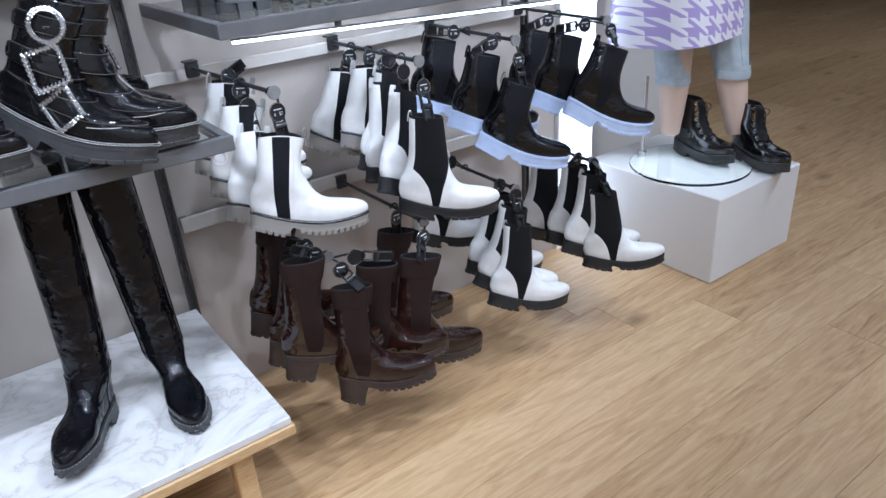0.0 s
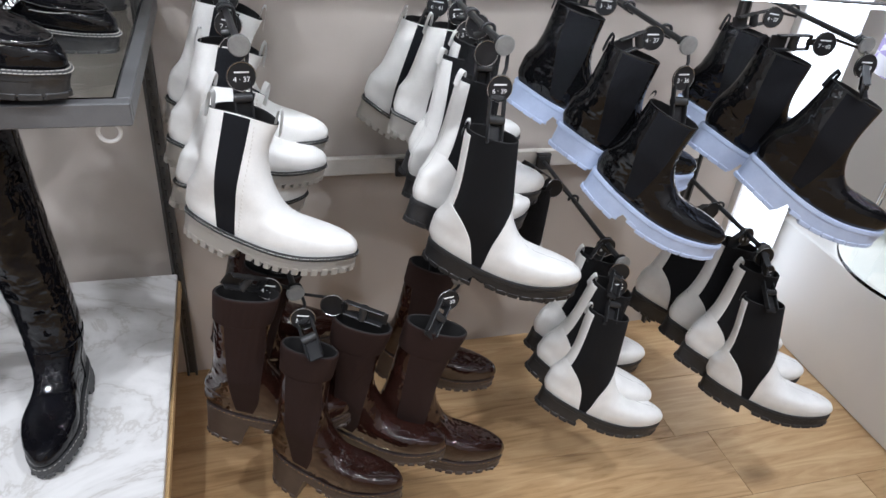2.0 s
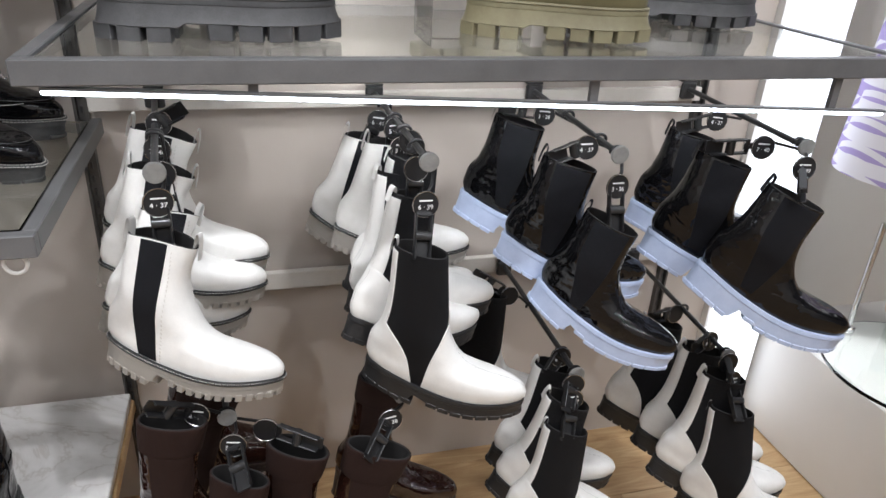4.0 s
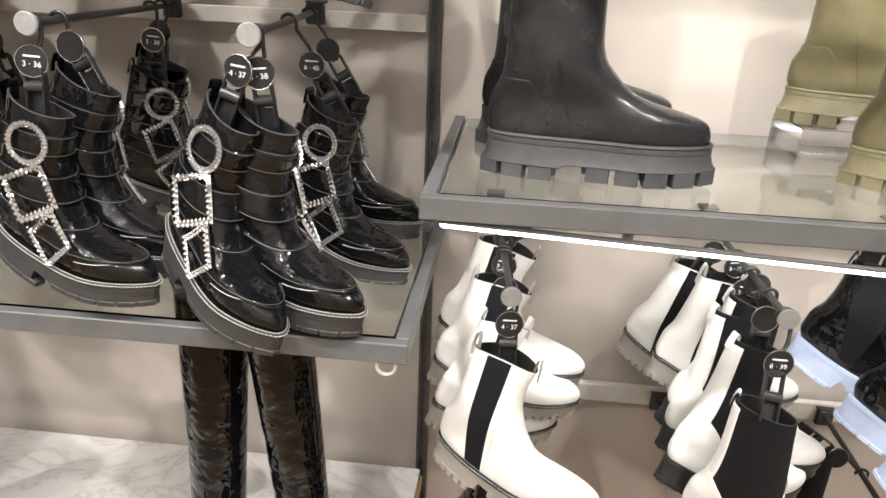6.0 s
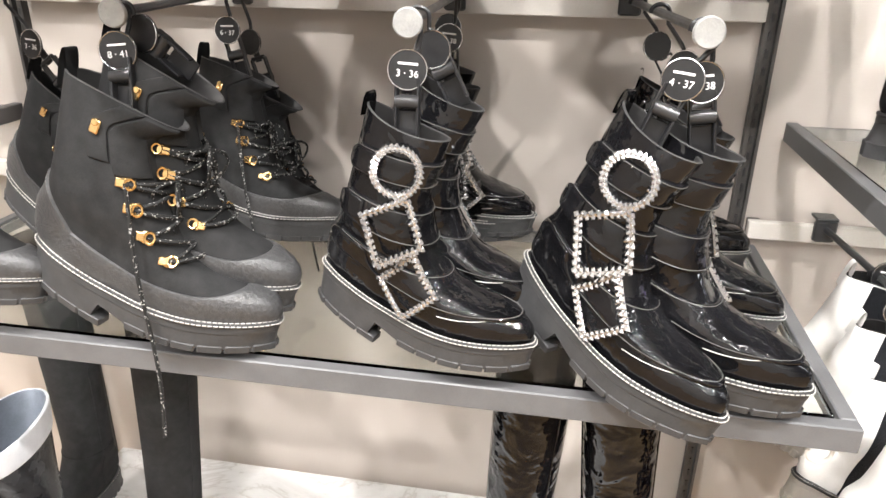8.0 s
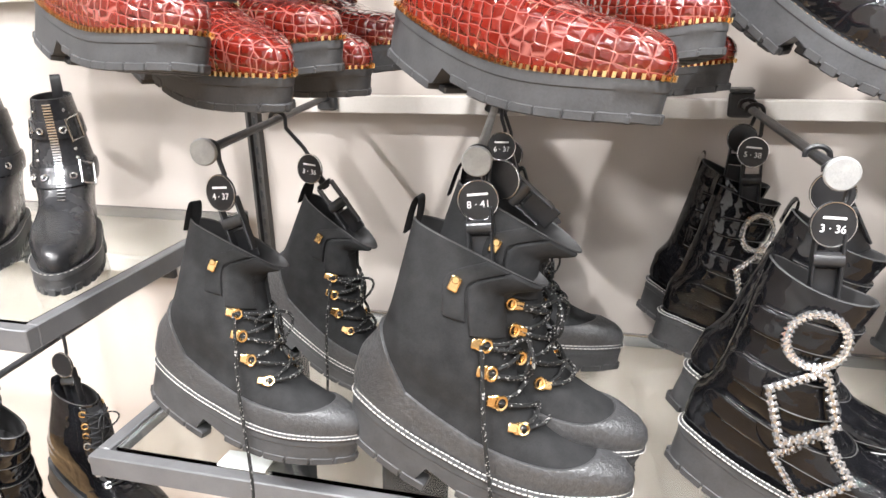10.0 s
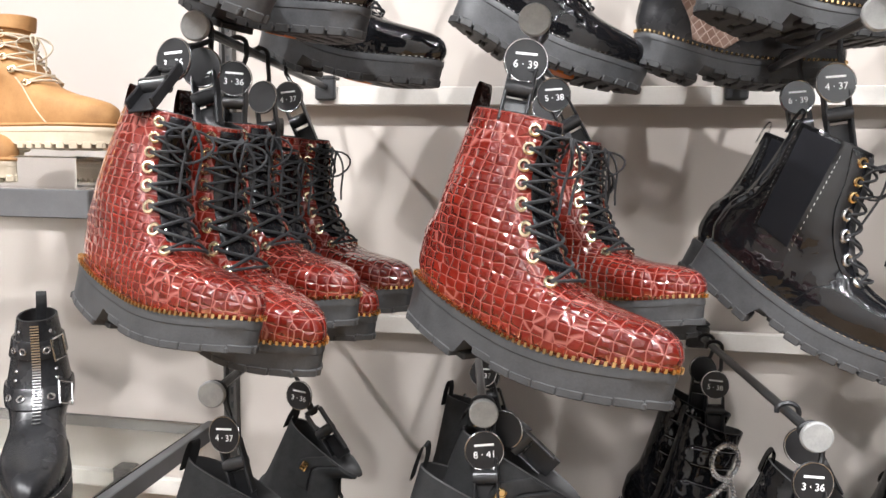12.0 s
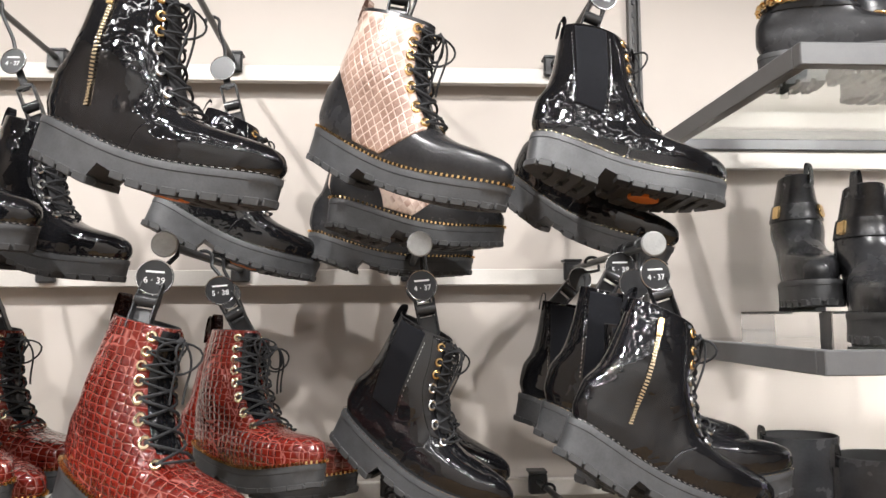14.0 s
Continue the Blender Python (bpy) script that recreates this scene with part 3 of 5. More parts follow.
def front_seams(last, zs, inset):
    """Pairs of places for the lace holes up the front."""
    res = []
    for z in zs:
        x = last.front(z) - inset(z) if callable(inset) else last.front(z) - inset
        res.append([(last.angle(x, z, s), z) for s in (-1, 1)])
    return res


def lacing(last, root, holes, material, metal, top_metal=None, tops=0, r=0.0015, bow=True, hooks=False, tail=0.06):
    rings = {}
    for i, pair in enumerate(holes):
        for a, z in pair:
            p, n = last.on(a, z, 0.0026), last.normal(a, z)
            e = Geo()
            q = n.to_track_quat("Z", "Y").to_matrix().to_4x4()
            m = Matrix.Translation(p) @ q
            if hooks:
                e.disc(0.0050, 0.0024, m, 12)
                e.tube([m @ Vector((0.0045 * math.cos(t) + 0.0045, 0.0045 * math.sin(t), 0.003)) for t in np.linspace(0, 2 * math.pi, 13)[:-1]], 0.0013, 5, True)
                e.box(0.009, 0.0072, 0.0034, m @ at(-0.004, 0, 0.0005), 0.0008)
            else:
                e.tube([m @ Vector((0.0044 * math.cos(t), 0.0044 * math.sin(t), 0)) for t in np.linspace(0, 2 * math.pi, 15)[:-1]], 0.0018, 6, True)
            kind = top_metal if (top_metal and i >= len(holes) - tops) else metal
            part("lace_hook" if hooks else "eyelet", e, kind, root)
    g = Geo()

    def cross(p, q):
        (a0, z0), (a1, z1) = p, q
        pts = []
        for k in range(9):
            t = k / 8
            a, z = a0 + (a1 - a0) * t, z0 + (z1 - z0) * t
            lift = 0.0030 + 0.0035 * math.sin(math.pi * t)
            pts.append(last.on(a if abs(a) > 1e-4 else 1e-4, z, lift))
        g.tube(pts, r, 6)
    for i in range(len(holes) - 1):
        cross(holes[i][0], holes[i + 1][1])
        cross(holes[i][1], holes[i + 1][0])
    cross(holes[0][0], holes[0][1])
    if bow:
        (a0, z0), (a1, z1) = holes[-1]
        k = last.on(1e-3, z0, 0.010)
        cross(holes[-1][0], holes[-1][1])
        g.bead(k, 0.006)
        for s, drop in ((-1, 0.030), (1, 0.034)):
            g.tube([k + Vector((0.004 + 0.014 * math.sin(t) , s * (0.017 * math.sin(t) + 0.005 * math.sin(2 * t)), -drop * (1 - math.cos(t)) / 2)) for t in np.linspace(0, 2 * math.pi, 18)], r * 0.9, 6)
            g.tube([k + Vector((0.006 + 0.012 * t + 0.003 * math.sin(5 * t), s * (0.012 * t + 0.004 * math.sin(4 * t)), -tail * t ** 1.2)) for t in np.linspace(0, 1, 10)], r * 0.9, 6)
    part("laces", g, material, root)


def surface_frame(last, a, z, lift, turn=0.0):
    """A frame on the surface: x along the boot, y up it, z outwards."""
    n = last.normal(a, z)
    p = last.on(a, z, lift)
    up = (last.pt(a, z + 0.006) - last.pt(a, z - 0.006)).normalized()
    x = up.cross(n).normalized()
    m = Matrix((x, up, n)).transposed().to_4x4()
    return Matrix.Translation(p) @ m @ Matrix.Rotation(radians(turn), 4, "Z")


def jewelled_buckle(last, root, a, z, turn, square, w=0.021, h=0.021):
    n = last.normal(a, z)
    up = (Vector((0, 0, 1)) - n * n.z).normalized()
    m = Matrix.Translation(last.on(a, z, 0.0062)) @ Matrix((up.cross(n), up, n)).transposed().to_4x4() @ Matrix.Rotation(radians(turn), 4, "Z")
    g = Geo()
    base = []
    if square:
        for i in range(30):
            t = i / 30 * 4
            e, f = int(t), (t % 1) * 2 - 1
            base.append(((f * w, h), (w, -f * h), (-f * w, -h), (-w, f * h))[e])
    else:
        base = [(w * math.cos(2 * math.pi * i / 30), w * math.sin(2 * math.pi * i / 30)) for i in range(30)]
    f = Geo()
    f.tube([m @ Vector((x * 0.95, y * 0.95, -0.0016)) for x, y in base], 0.0026, 6, True)
    f.tube([m @ Vector((w, 0, 0)), m @ Vector((w * 0.72, 0, -0.001))], 0.0014, 6)
    frame_ob = part("buckle", f, STEEL, root, "silver buckle set with crystals")
    for row, k in ((0, 1.0), (1, 0.84)):
        for x, y in base:
            g.bead(m @ Vector((x * k, y * k, 0.0004 * row)), 0.0036 - 0.0008 * row)
    tagged(part("crystal_setting", g, CRYSTAL, frame_ob, "sparkling clear crystals", 0), kind="stuff")


def finish(root, last, upper, lining=None, depth=0.05):
    part("upper", last.upper(), upper, root)
    part("lining", last.lining(depth), lining or LINING, root)


TALE = {
    "white": ("chelsea_boot", "white leather chelsea boot with black elastic and clear sole", "boot"),
    "sock": ("sock_boot", "white leather boot with black knit sock and black sole", "boot"),
    "blue": ("chelsea_boot", "black patent chelsea boot with chunky pale blue sole", "boot"),
    "brown": ("heeled_boot", "dark brown patent boot with ribbed sock and block heel", "boot"),
    "buckle": ("buckle_boot", "black patent boot with three crystal buckles and lug sole", "boot"),
    "lace": ("lace_up_boot", "black nubuck lace-up boot with gold hooks and white stitching", "boot"),
    "red": ("lace_up_boot", "red crocodile-embossed lace-up boot with gold zip trim", "boot"),
    "panel": ("lace_up_boot", "black patent lace-up boot with elastic side panel", "boot"),
    "zipper": ("zip_boot", "black patent lace-up boot with gold side zip", "boot"),
    "laceup": ("lace_up_boot", "black patent lace-up boot with chunky lug sole", "boot"),
    "snake": ("lace_up_boot", "snakeskin and black leather lace-up boot with gold trim", "boot"),
    "big": ("calf_boot", "black leather calf boot with thick chunky sole", "boot"),
    "olive": ("calf_boot", "olive green leather calf boot with thick chunky sole", "boot"),
    "tan": ("work_boot", "tan nubuck work boot with cream rubber sole", "boot"),
    "strap": ("biker_boot", "black leather biker boot with front zip and straps", "boot"),
    "clasp": ("ankle_boot", "black leather ankle boot with gold clasp and strap", "boot"),
    "chain": ("ankle_boot", "black leather ankle boot with gold chain at ankle", "boot"),
    "tall": ("tall_boot", "tall black creased patent over-the-knee boot standing on marble", "boot"),
    "matte": ("tall_boot", "tall matte black over-the-knee boot standing on marble", "boot"),
    "snow": ("lined_boot", "tall black boot with wide white lined top", "boot"),
}


STANDING = ("big", "olive", "tan", "strap", "clasp", "chain", "tall", "matte", "snow")


def arch(root, length):
    """Bends the sole: down between heel and toe, the shaft left as it is."""
    for ob in root.children_recursive:
        for v in ob.data.vertices:
            u = min(1.0, max(0.0, (v.co.x / length - 0.04) / 0.96))
            s = min(1.0, max(0.0, (v.co.z - 0.045) / 0.075))
            v.co.z -= 0.017 * math.sin(math.pi * u) ** 1.2 * (1 - s * s * (3 - 2 * s))


def make_boot(kind):
    name, label, cat = TALE[kind]
    root = thing(name, label, cat, "boots on display")
    if kind == "white":
        k = Last(0.262, 0.174, (0.017, 0.116), 0.041, dip=-0.004)
        finish(root, k, WHITE_LEATHER)
        for s in (-1, 1):
            part("gusset", k.patch(0.006, 0.1725, smooth_curve([(0, 0.056), (0.07, 0.047), (0.175, 0.045)]), smooth_curve([(0, 0.084), (0.07, 0.080), (0.175, 0.083)]), s), ELASTIC, root, "black ribbed elastic gusset")
            g = Geo()
            for i in range(27):
                z = 0.008 + i * 0.006
                g.box(0.0011, 0.0011, 0.003, surface_frame(k, k.angle(0.089, z, s), z, 0.001) @ Matrix.Rotation(radians(90), 4, "X"))
            part("seam", g, THREAD, root, sharp=0)
        pull_tab(k, root, 0.02, WHITE_LEATHER)
        pull_tab(k, root, math.pi - 0.02, WHITE_LEATHER)
        sole_parts(k, root, CLEAR_RUBBER, 0.005, 0.030, 0.018, 0.012, lugs=40, lug=0.008)
        welt(k, root, 0.005, DARK_SOLE, 0.0036)
        stitching(k, root, 0.0078, 0.0050, 120, THREAD)
    elif kind == "sock":
        k = Last(0.266, 0.218, (0.004, 0.088), 0.037)
        finish(root, k, KNIT)
        for s in (-1, 1):
            part("vamp", k.patch(0.001, 0.128, smooth_curve([(0, 0.098), (0.05, 0.102), (0.09, 0.112), (0.128, 0.1225)]), lambda z: k.front(z) - 0.00005, s, 0.0016, 22, 14), WHITE_LEATHER, root, "white leather vamp")
            part("heel_counter", k.patch(0.001, 0.090, lambda z: k.back(z) + 0.00005, smooth_curve([(0, 0.082), (0.045, 0.066), (0.07, 0.045), (0.09, 0.016)]), s, 0.0018, 14, 10), WHITE_LEATHER, root, "white leather heel counter")
            part("back_strip", k.patch(0.085, 0.212, lambda z: k.back(z) + 0.00005, lambda z: k.back(z) + 0.010, s, 0.0016, 8, 3), WHITE_LEATHER, root, "white leather back strip")
        pull_tab(k, root, math.pi - 0.02, WHITE_LEATHER, 0.010)
        sole_parts(k, root, DARK_SOLE, 0.006, 0.036, 0.024, 0.016, lugs=28, lug=0.005, lug_w=0.8)
    elif kind == "blue":
        k = Last(0.264, 0.160, (0.013, 0.108), 0.043, instep=-0.006)
        finish(root, k, BLACK_PATENT)
        for s in (-1, 1):
            part("gusset", k.patch(0.012, 0.158, smooth_curve([(0, 0.070), (0.05, 0.056), (0.10, 0.040), (0.162, 0.036)]), smooth_curve([(0, 0.086), (0.05, 0.094), (0.10, 0.098), (0.162, 0.098)]), s), ELASTIC, root, "black elastic gusset")
        pull_tab(k, root, math.pi - 0.02, ELASTIC, 0.016)
        sole_parts(k, root, BLUE_RUBBER, 0.006, 0.042, 0.030, 0.020, lugs=26, lug=0.004, lug_w=0.85)
        stitching(k, root, 0.0072, -0.004, 70, BLUE_RUBBER)
    elif kind == "brown":
        k = Last(0.252, 0.240, (0.016, 0.116), 0.042, toe=0.002)
        finish(root, k, BROWN_PATENT)
        for s in (-1, 1):
            part("gusset", k.patch(0.016, 0.200, smooth_curve([(0, 0.058), (0.05, 0.046), (0.20, 0.034)]), smooth_curve([(0, 0.076), (0.05, 0.092), (0.20, 0.100)]), s), BROWN_KNIT, root, "ribbed brown gusset")
        part("cuff", k.band(0.190, 0.240, -3.13, 3.13, 0.0022, 48, 4), BROWN_KNIT, root, "ribbed brown knit cuff")
        sole_parts(k, root, BROWN_RUBBER, 0.004, 0.066, 0.020, 0.014, heel_end=0.27, lugs=30, lug=0.005)
        stitching(k, root, 0.005, 0.002, 66, PALE_GOLD, "welt_stitching", (0.0028, 0.0009, 0.0009))
    elif kind == "buckle":
        k = Last(0.262, 0.196, (0.018, 0.117), 0.044, dip=0.003, instep=0.004, slope=-0.006)
        finish(root, k, BLACK_PATENT, GREY_LINING)
        for z, ri in ((0.153, 0.0), (0.100, 0.004), (0.052, 0.006)):
            part("strap", k.band(z - 0.015, z + 0.015, -2.35, 2.2, 0.0036, 34, 4, rise=-ri), BLACK_PATENT, root, sharp=75.0)
            for e in (-0.0128, 0.0128):
                part("strap_stitching", Geo().tube([k.on(q, z + e - ri * math.cos(q), 0.0038) for q in np.linspace(-2.3, 2.15, 40)], 0.00045, 4), GREY_THREAD, root)
            part("strap_end", k.band(z - 0.013, z + 0.013, -2.62, -1.75, 0.0062, 12, 6, rise=-ri, point=0.35), BLACK_PATENT, root, sharp=75.0)
        jewelled_buckle(k, root, k.angle(0.078, 0.153, -1), 0.153, 4, False, 0.0270)
        jewelled_buckle(k, root, k.angle(0.088, 0.093, -1), 0.093, 31, True, 0.0265, 0.0260)
        jewelled_buckle(k, root, k.angle(0.119, 0.044, -1), 0.044, 52, True, 0.0265, 0.0255)
        part("toe_seam", Geo().tube([k.on(a, 0.040 - 0.010 * abs(a), 0.0008) for a in np.linspace(-1.3, 1.3, 24)], 0.0005, 5), THREAD, root, "white toe seam")
        pull_tab(k, root, math.pi - 0.02, BLACK_PATENT, 0.012)
        sole_parts(k, root, RUBBER, 0.007, 0.042, 0.026, 0.019, lugs=22, lug=0.0045, lug_w=0.86)
        welt(k, root, 0.007, RUBBER, 0.0030)
        stitching(k, root, 0.0100, 0.0040, 112, THREAD, size=(0.0039, 0.0009, 0.0009), gap_rows=2)
    elif kind == "lace":
        k = Last(0.266, 0.178, (0.014, 0.142), 0.044, instep=0.030, dip=-0.002, slope=-0.010)
        finish(root, k, NUBUCK, GREY_LINING)
        low = smooth_curve([(0, 0.050), (0.07, 0.042), (0.14, 0.033), (0.20, 0.032), (0.266, 0.038)])
        rows = []
        for i, u in enumerate(inset_steps(5)):
            rows.append([k.on(a, max(0.001, low(k.pt(a, 0.02).x) * u), edge_lift(i, 5, 0.0026)) for a in np.linspace(-3.14, 3.14, 72)])
        part("mudguard", Geo().grid(rows), GRAIN_LEATHER, root, "grained leather mudguard")
        for s in (-1, 1):
            part("heel_counter", k.patch(0.004, 0.085, lambda z: k.back(z) + 0.00005, smooth_curve([(0, 0.074), (0.03, 0.062), (0.06, 0.034), (0.085, 0.010)]), s, 0.0030, 14, 10), GRAIN_LEATHER, root, "grained leather heel counter")
            part("collar_flap", k.patch(0.112, 0.1775, lambda z: k.front(z) - 0.030, lambda z: k.front(z) - 0.003, s, 0.0042, 8, 6), NUBUCK, root)
            part("collar_tab", k.patch(0.122, 0.1775, lambda z: k.front(z) - 0.052, lambda z: k.front(z) - 0.032, s, 0.0026, 8, 5), NUBUCK, root)
            a = k.angle(k.front(0.152) - 0.042, 0.152, s)
            c = Geo()
            m = surface_frame(k, a, 0.152, 0.004)
            c.box(0.009, 0.013, 0.004, m, 0.001).disc(0.0035, 0.006, m @ at(0, 0.004, 0.001), 12)
            part("clasp", c, GOLD, root, "small gold clasp")
        pull_tab(k, root, math.pi - 0.02, NUBUCK, 0.020, 0.016)
        holes = front_seams(k, (0.056, 0.072, 0.090, 0.108), 0.022)
        lacing(k, root, holes, FLECK, GOLD, hooks=True, tail=0.08, r=0.0019)
        e = k.on(*holes[-1][0], 0.005)
        part("lace_end", Geo().tube([e + Vector((0.006 * math.sin(3 * t) + 0.085 * t, -0.020 * t - 0.004 * math.sin(6 * t), -0.24 * t)) for t in np.linspace(0, 1, 18)], 0.0020, 6), FLECK, root, "loose hanging lace")
        sole_parts(k, root, RUBBER, 0.006, 0.039, 0.025, 0.018, lugs=22, lug=0.0045, lug_w=0.86)
        welt(k, root, 0.006, RUBBER, 0.0030)
        stitching(k, root, 0.0090, 0.0040, 112, THREAD, size=(0.0039, 0.0009, 0.0009), gap_rows=2)
    elif kind == "red":
        k = Last(0.266, 0.170, (0.022, 0.112), 0.038, instep=0.006)
        finish(root, k, RED_CROC)
        for s in (-1, 1):
            part("facing", k.patch(0.056, 0.168, lambda z: k.front(z) - 0.024, lambda z: k.front(z) - 0.0055, s, 0.0020, 14, 6), RED_CROC, root)
            part("vamp", k.patch(0.001, 0.052, smooth_curve([(0, 0.085), (0.03, 0.090), (0.052, 0.125)]), lambda z: k.front(z) - 0.0001, s, 0.0016, 12, 14), RED_CROC, root)
        for s in (-1, 1):
            part("tongue", k.patch(0.062, k.H - 0.003, lambda z: k.front(z) - 0.006, lambda z: k.front(z) - 0.0001, s, 0.0010, 12, 6), BLACK_PATENT, root, "black tongue behind the laces")
        pull_tab(k, root, math.pi - 0.02, BROWN_PATENT, 0.024, 0.016)
        lacing(k, root, front_seams(k, (0.054, 0.068, 0.083, 0.098, 0.113, 0.128, 0.143, 0.159), 0.0120), LACE, PALE_GOLD)
        sole_parts(k, root, RUBBER, 0.005, 0.038, 0.026, 0.019, lugs=26, lug=0.0035, lug_w=0.9)
        stitching(k, root, 0.0058, 0.0038, 96, GOLD, "zip_trim", (0.0026, 0.0050, 0.0040))
    elif kind in ("panel", "zipper", "laceup"):
        k = Last(0.268, 0.162, (0.014, 0.100), 0.041, instep=0.004)
        finish(root, k, SMOOTH_PATENT)
        for s in (-1, 1):
            part("facing", k.patch(0.056, 0.160, lambda z: k.front(z) - 0.022, lambda z: k.front(z) - 0.0055, s, 0.0020, 14, 6), SMOOTH_PATENT, root)
            part("toe_cap", k.patch(0.001, 0.056, smooth_curve([(0, 0.112), (0.03, 0.122), (0.056, 0.155)]), lambda z: k.front(z) - 0.0001, s, 0.0016, 12, 14), SMOOTH_PATENT, root)
            if kind == "panel":
                part("side_panel", k.patch(0.050, 0.158, smooth_curve([(0, 0.046), (0.16, 0.026)]), smooth_curve([(0, 0.084), (0.16, 0.068)]), s, 0.0018), ELASTIC, root, "matte black elastic side panel")
                g = Geo()
                for i in range(18):
                    for x in (0.037 - 0.00075 * i, 0.083 - 0.00055 * i):
                        g.box(0.0008, 0.0028, 0.0010, surface_frame(k, k.angle(x, 0.050 + i * 0.0056, s), 0.050 + i * 0.0056, 0.0012))
                tagged(part("seam", g, STEEL, root, sharp=0), kind="stuff")
        if kind == "zipper":
            g = Geo()
            for i in range(34):
                z = 0.030 + i * 0.0034
                x = 0.058 - 0.06 * (z - 0.03)
                g.box(0.0052, 0.0019, 0.002, surface_frame(k, k.angle(x, z, -1), z, 0.0018))
            zp = tagged(part("side_zip", g, PALE_GOLD, root, "gold side zip", 0), kind="stuff")
            part("zip_pull", Geo().box(0.007, 0.022, 0.002, surface_frame(k, k.angle(0.050, 0.138, -1), 0.138, 0.004), 0.0006), GOLD, zp)
        for s in (-1, 1):
            part("tongue", k.patch(0.062, k.H - 0.003, lambda z: k.front(z) - 0.006, lambda z: k.front(z) - 0.0001, s, 0.0010, 12, 6), LACE, root, "black tongue behind the laces")
        pull_tab(k, root, math.pi - 0.02, ELASTIC, 0.014)
        lacing(k, root, front_seams(k, (0.054, 0.067, 0.083, 0.099, 0.115, 0.131, 0.150), 0.0105), LACE, STEEL, GOLD, 3, tail=0.09)
        sole_parts(k, root, GREY_RUBBER, 0.006, 0.040, 0.027, 0.020, lugs=30, lug=0.005, lug_w=0.8, tread=RUBBER)
        stitching(k, root, 0.0070, 0.0026, 84, PALE_GOLD if kind == "panel" else STEEL, "welt_stitching", (0.0032, 0.0007, 0.0007))
        part("sole_badge", Geo().disc(0.014, 0.005, at(0.158, 0, -0.0300) @ Matrix.Diagonal((1.5, 0.9, 1, 1)), 20), ORANGE, root, "orange rubber badge under the sole")
    elif kind == "snake":
        k = Last(0.268, 0.156, (0.014, 0.112), 0.041, instep=0.006)
        finish(root, k, CALF)
        for s in (-1, 1):
            part("shaft_panel", k.patch(0.008, 0.152, smooth_curve([(0, 0.072), (0.03, 0.060), (0.06, 0.036), (0.08, 0.018), (0.154, 0.016)]), lambda z: min(k.front(z) - 0.006, 0.102 + 1.1 * z), s, 0.0018, 24, 12), SNAKE, root, "brown and cream snakeskin panel")
        for s in (-1, 1):
            part("tongue", k.patch(0.062, k.H - 0.003, lambda z: k.front(z) - 0.0065, lambda z: k.front(z) - 0.0001, s, 0.0010, 12, 6), CALF, root)
        pull_tab(k, root, math.pi - 0.02, SNAKE, 0.014)
        lacing(k, root, front_seams(k, (0.056, 0.068, 0.083, 0.098, 0.113, 0.128, 0.145), 0.0110), LACE, GOLD, GOLD, 3)
        sole_parts(k, root, GREY_RUBBER, 0.005, 0.036, 0.024, 0.018, lugs=36, lug=0.004, lug_w=0.8, tread=RUBBER)
        stitching(k, root, 0.0056, 0.0034, 96, GOLD, "zip_trim", (0.0026, 0.0042, 0.0030))
    elif kind in ("big", "olive"):
        k = Last(0.296, 0.232 if kind == "big" else 0.240, (0.016, 0.138), 0.048, 0.050, instep=0.012, toe=0.006, pinch=0.046)
        up, so = (CALF, MID_RUBBER) if kind == "big" else (OLIVE, OLIVE_SOLE)
        finish(root, k, up)
        for s in (-1, 1):
            part("heel_counter", k.patch(0.004, 0.080, lambda z: k.back(z) + 0.0001, smooth_curve([(0, 0.082), (0.05, 0.070), (0.08, 0.050)]), s, 0.0020, 12, 8), up, root)
            part("side_seam", Geo().tube([k.side(0.105 - 0.25 * (z - 0.03), z, s, 0.0005) for z in np.linspace(0.004, 0.11, 14)], 0.0010, 5), up, root)
        pull_tab(k, root, math.pi - 0.02, up, 0.016)
        sole_parts(k, root, so, 0.008, 0.036, 0.030, 0.030, heel_end=0.34, lugs=18, lug=0.020, lug_w=0.80, flare=0.008)
        welt(k, root, 0.007, so, 0.003)
    elif kind == "tan":
        k = Last(0.275, 0.155, (0.010, 0.126), 0.045, 0.050, instep=0.006, toe=0.004)
        finish(root, k, TAN)
        part("collar", k.band(0.140, 0.160, -3.1, 3.1, 0.006, 40, 4), TAN, root)
        for s in (-1, 1):
            part("toe_seam", Geo().tube([k.side(0.125 + 0.9 * (0.075 - z), z, s, 0.0006) for z in np.linspace(0.004, 0.070, 12)], 0.0010, 5), CREAM_SOLE, root)
        lacing(k, root, front_seams(k, (0.062, 0.080, 0.098, 0.116, 0.132), 0.020), CREAM_SOLE, PALE_GOLD)
        sole_parts(k, root, CREAM_SOLE, 0.007, 0.034, 0.024, 0.018, lugs=34, lug=0.006)
        welt(k, root, 0.006, TAN)
    elif kind == "strap":
        k = Last(0.266, 0.190, (0.012, 0.118), 0.044, instep=0.004)
        finish(root, k, CALF)
        for z in (0.150, 0.088):
            b = part("strap", k.band(z - 0.013, z + 0.013, -2.6, 2.6, 0.0030, 34, 4), CALF, root)
            m = surface_frame(k, 0.75, z, 0.006)
            part("buckle", Geo().tube([m @ Vector(p) for p in ((-0.011, -0.015, 0), (0.011, -0.015, 0), (0.011, 0.015, 0), (-0.011, 0.015, 0))], 0.0018, 6, True), STEEL, b, "steel strap buckle")
            for a in (-0.75, -0.35, 0.35):
                part("eyelet", Geo().tube([surface_frame(k, a, z, 0.004) @ Vector((0.004 * math.cos(t), 0.004 * math.sin(t), 0)) for t in np.linspace(0, 6.283, 13)[:-1]], 0.0014, 6, True), STEEL, b)
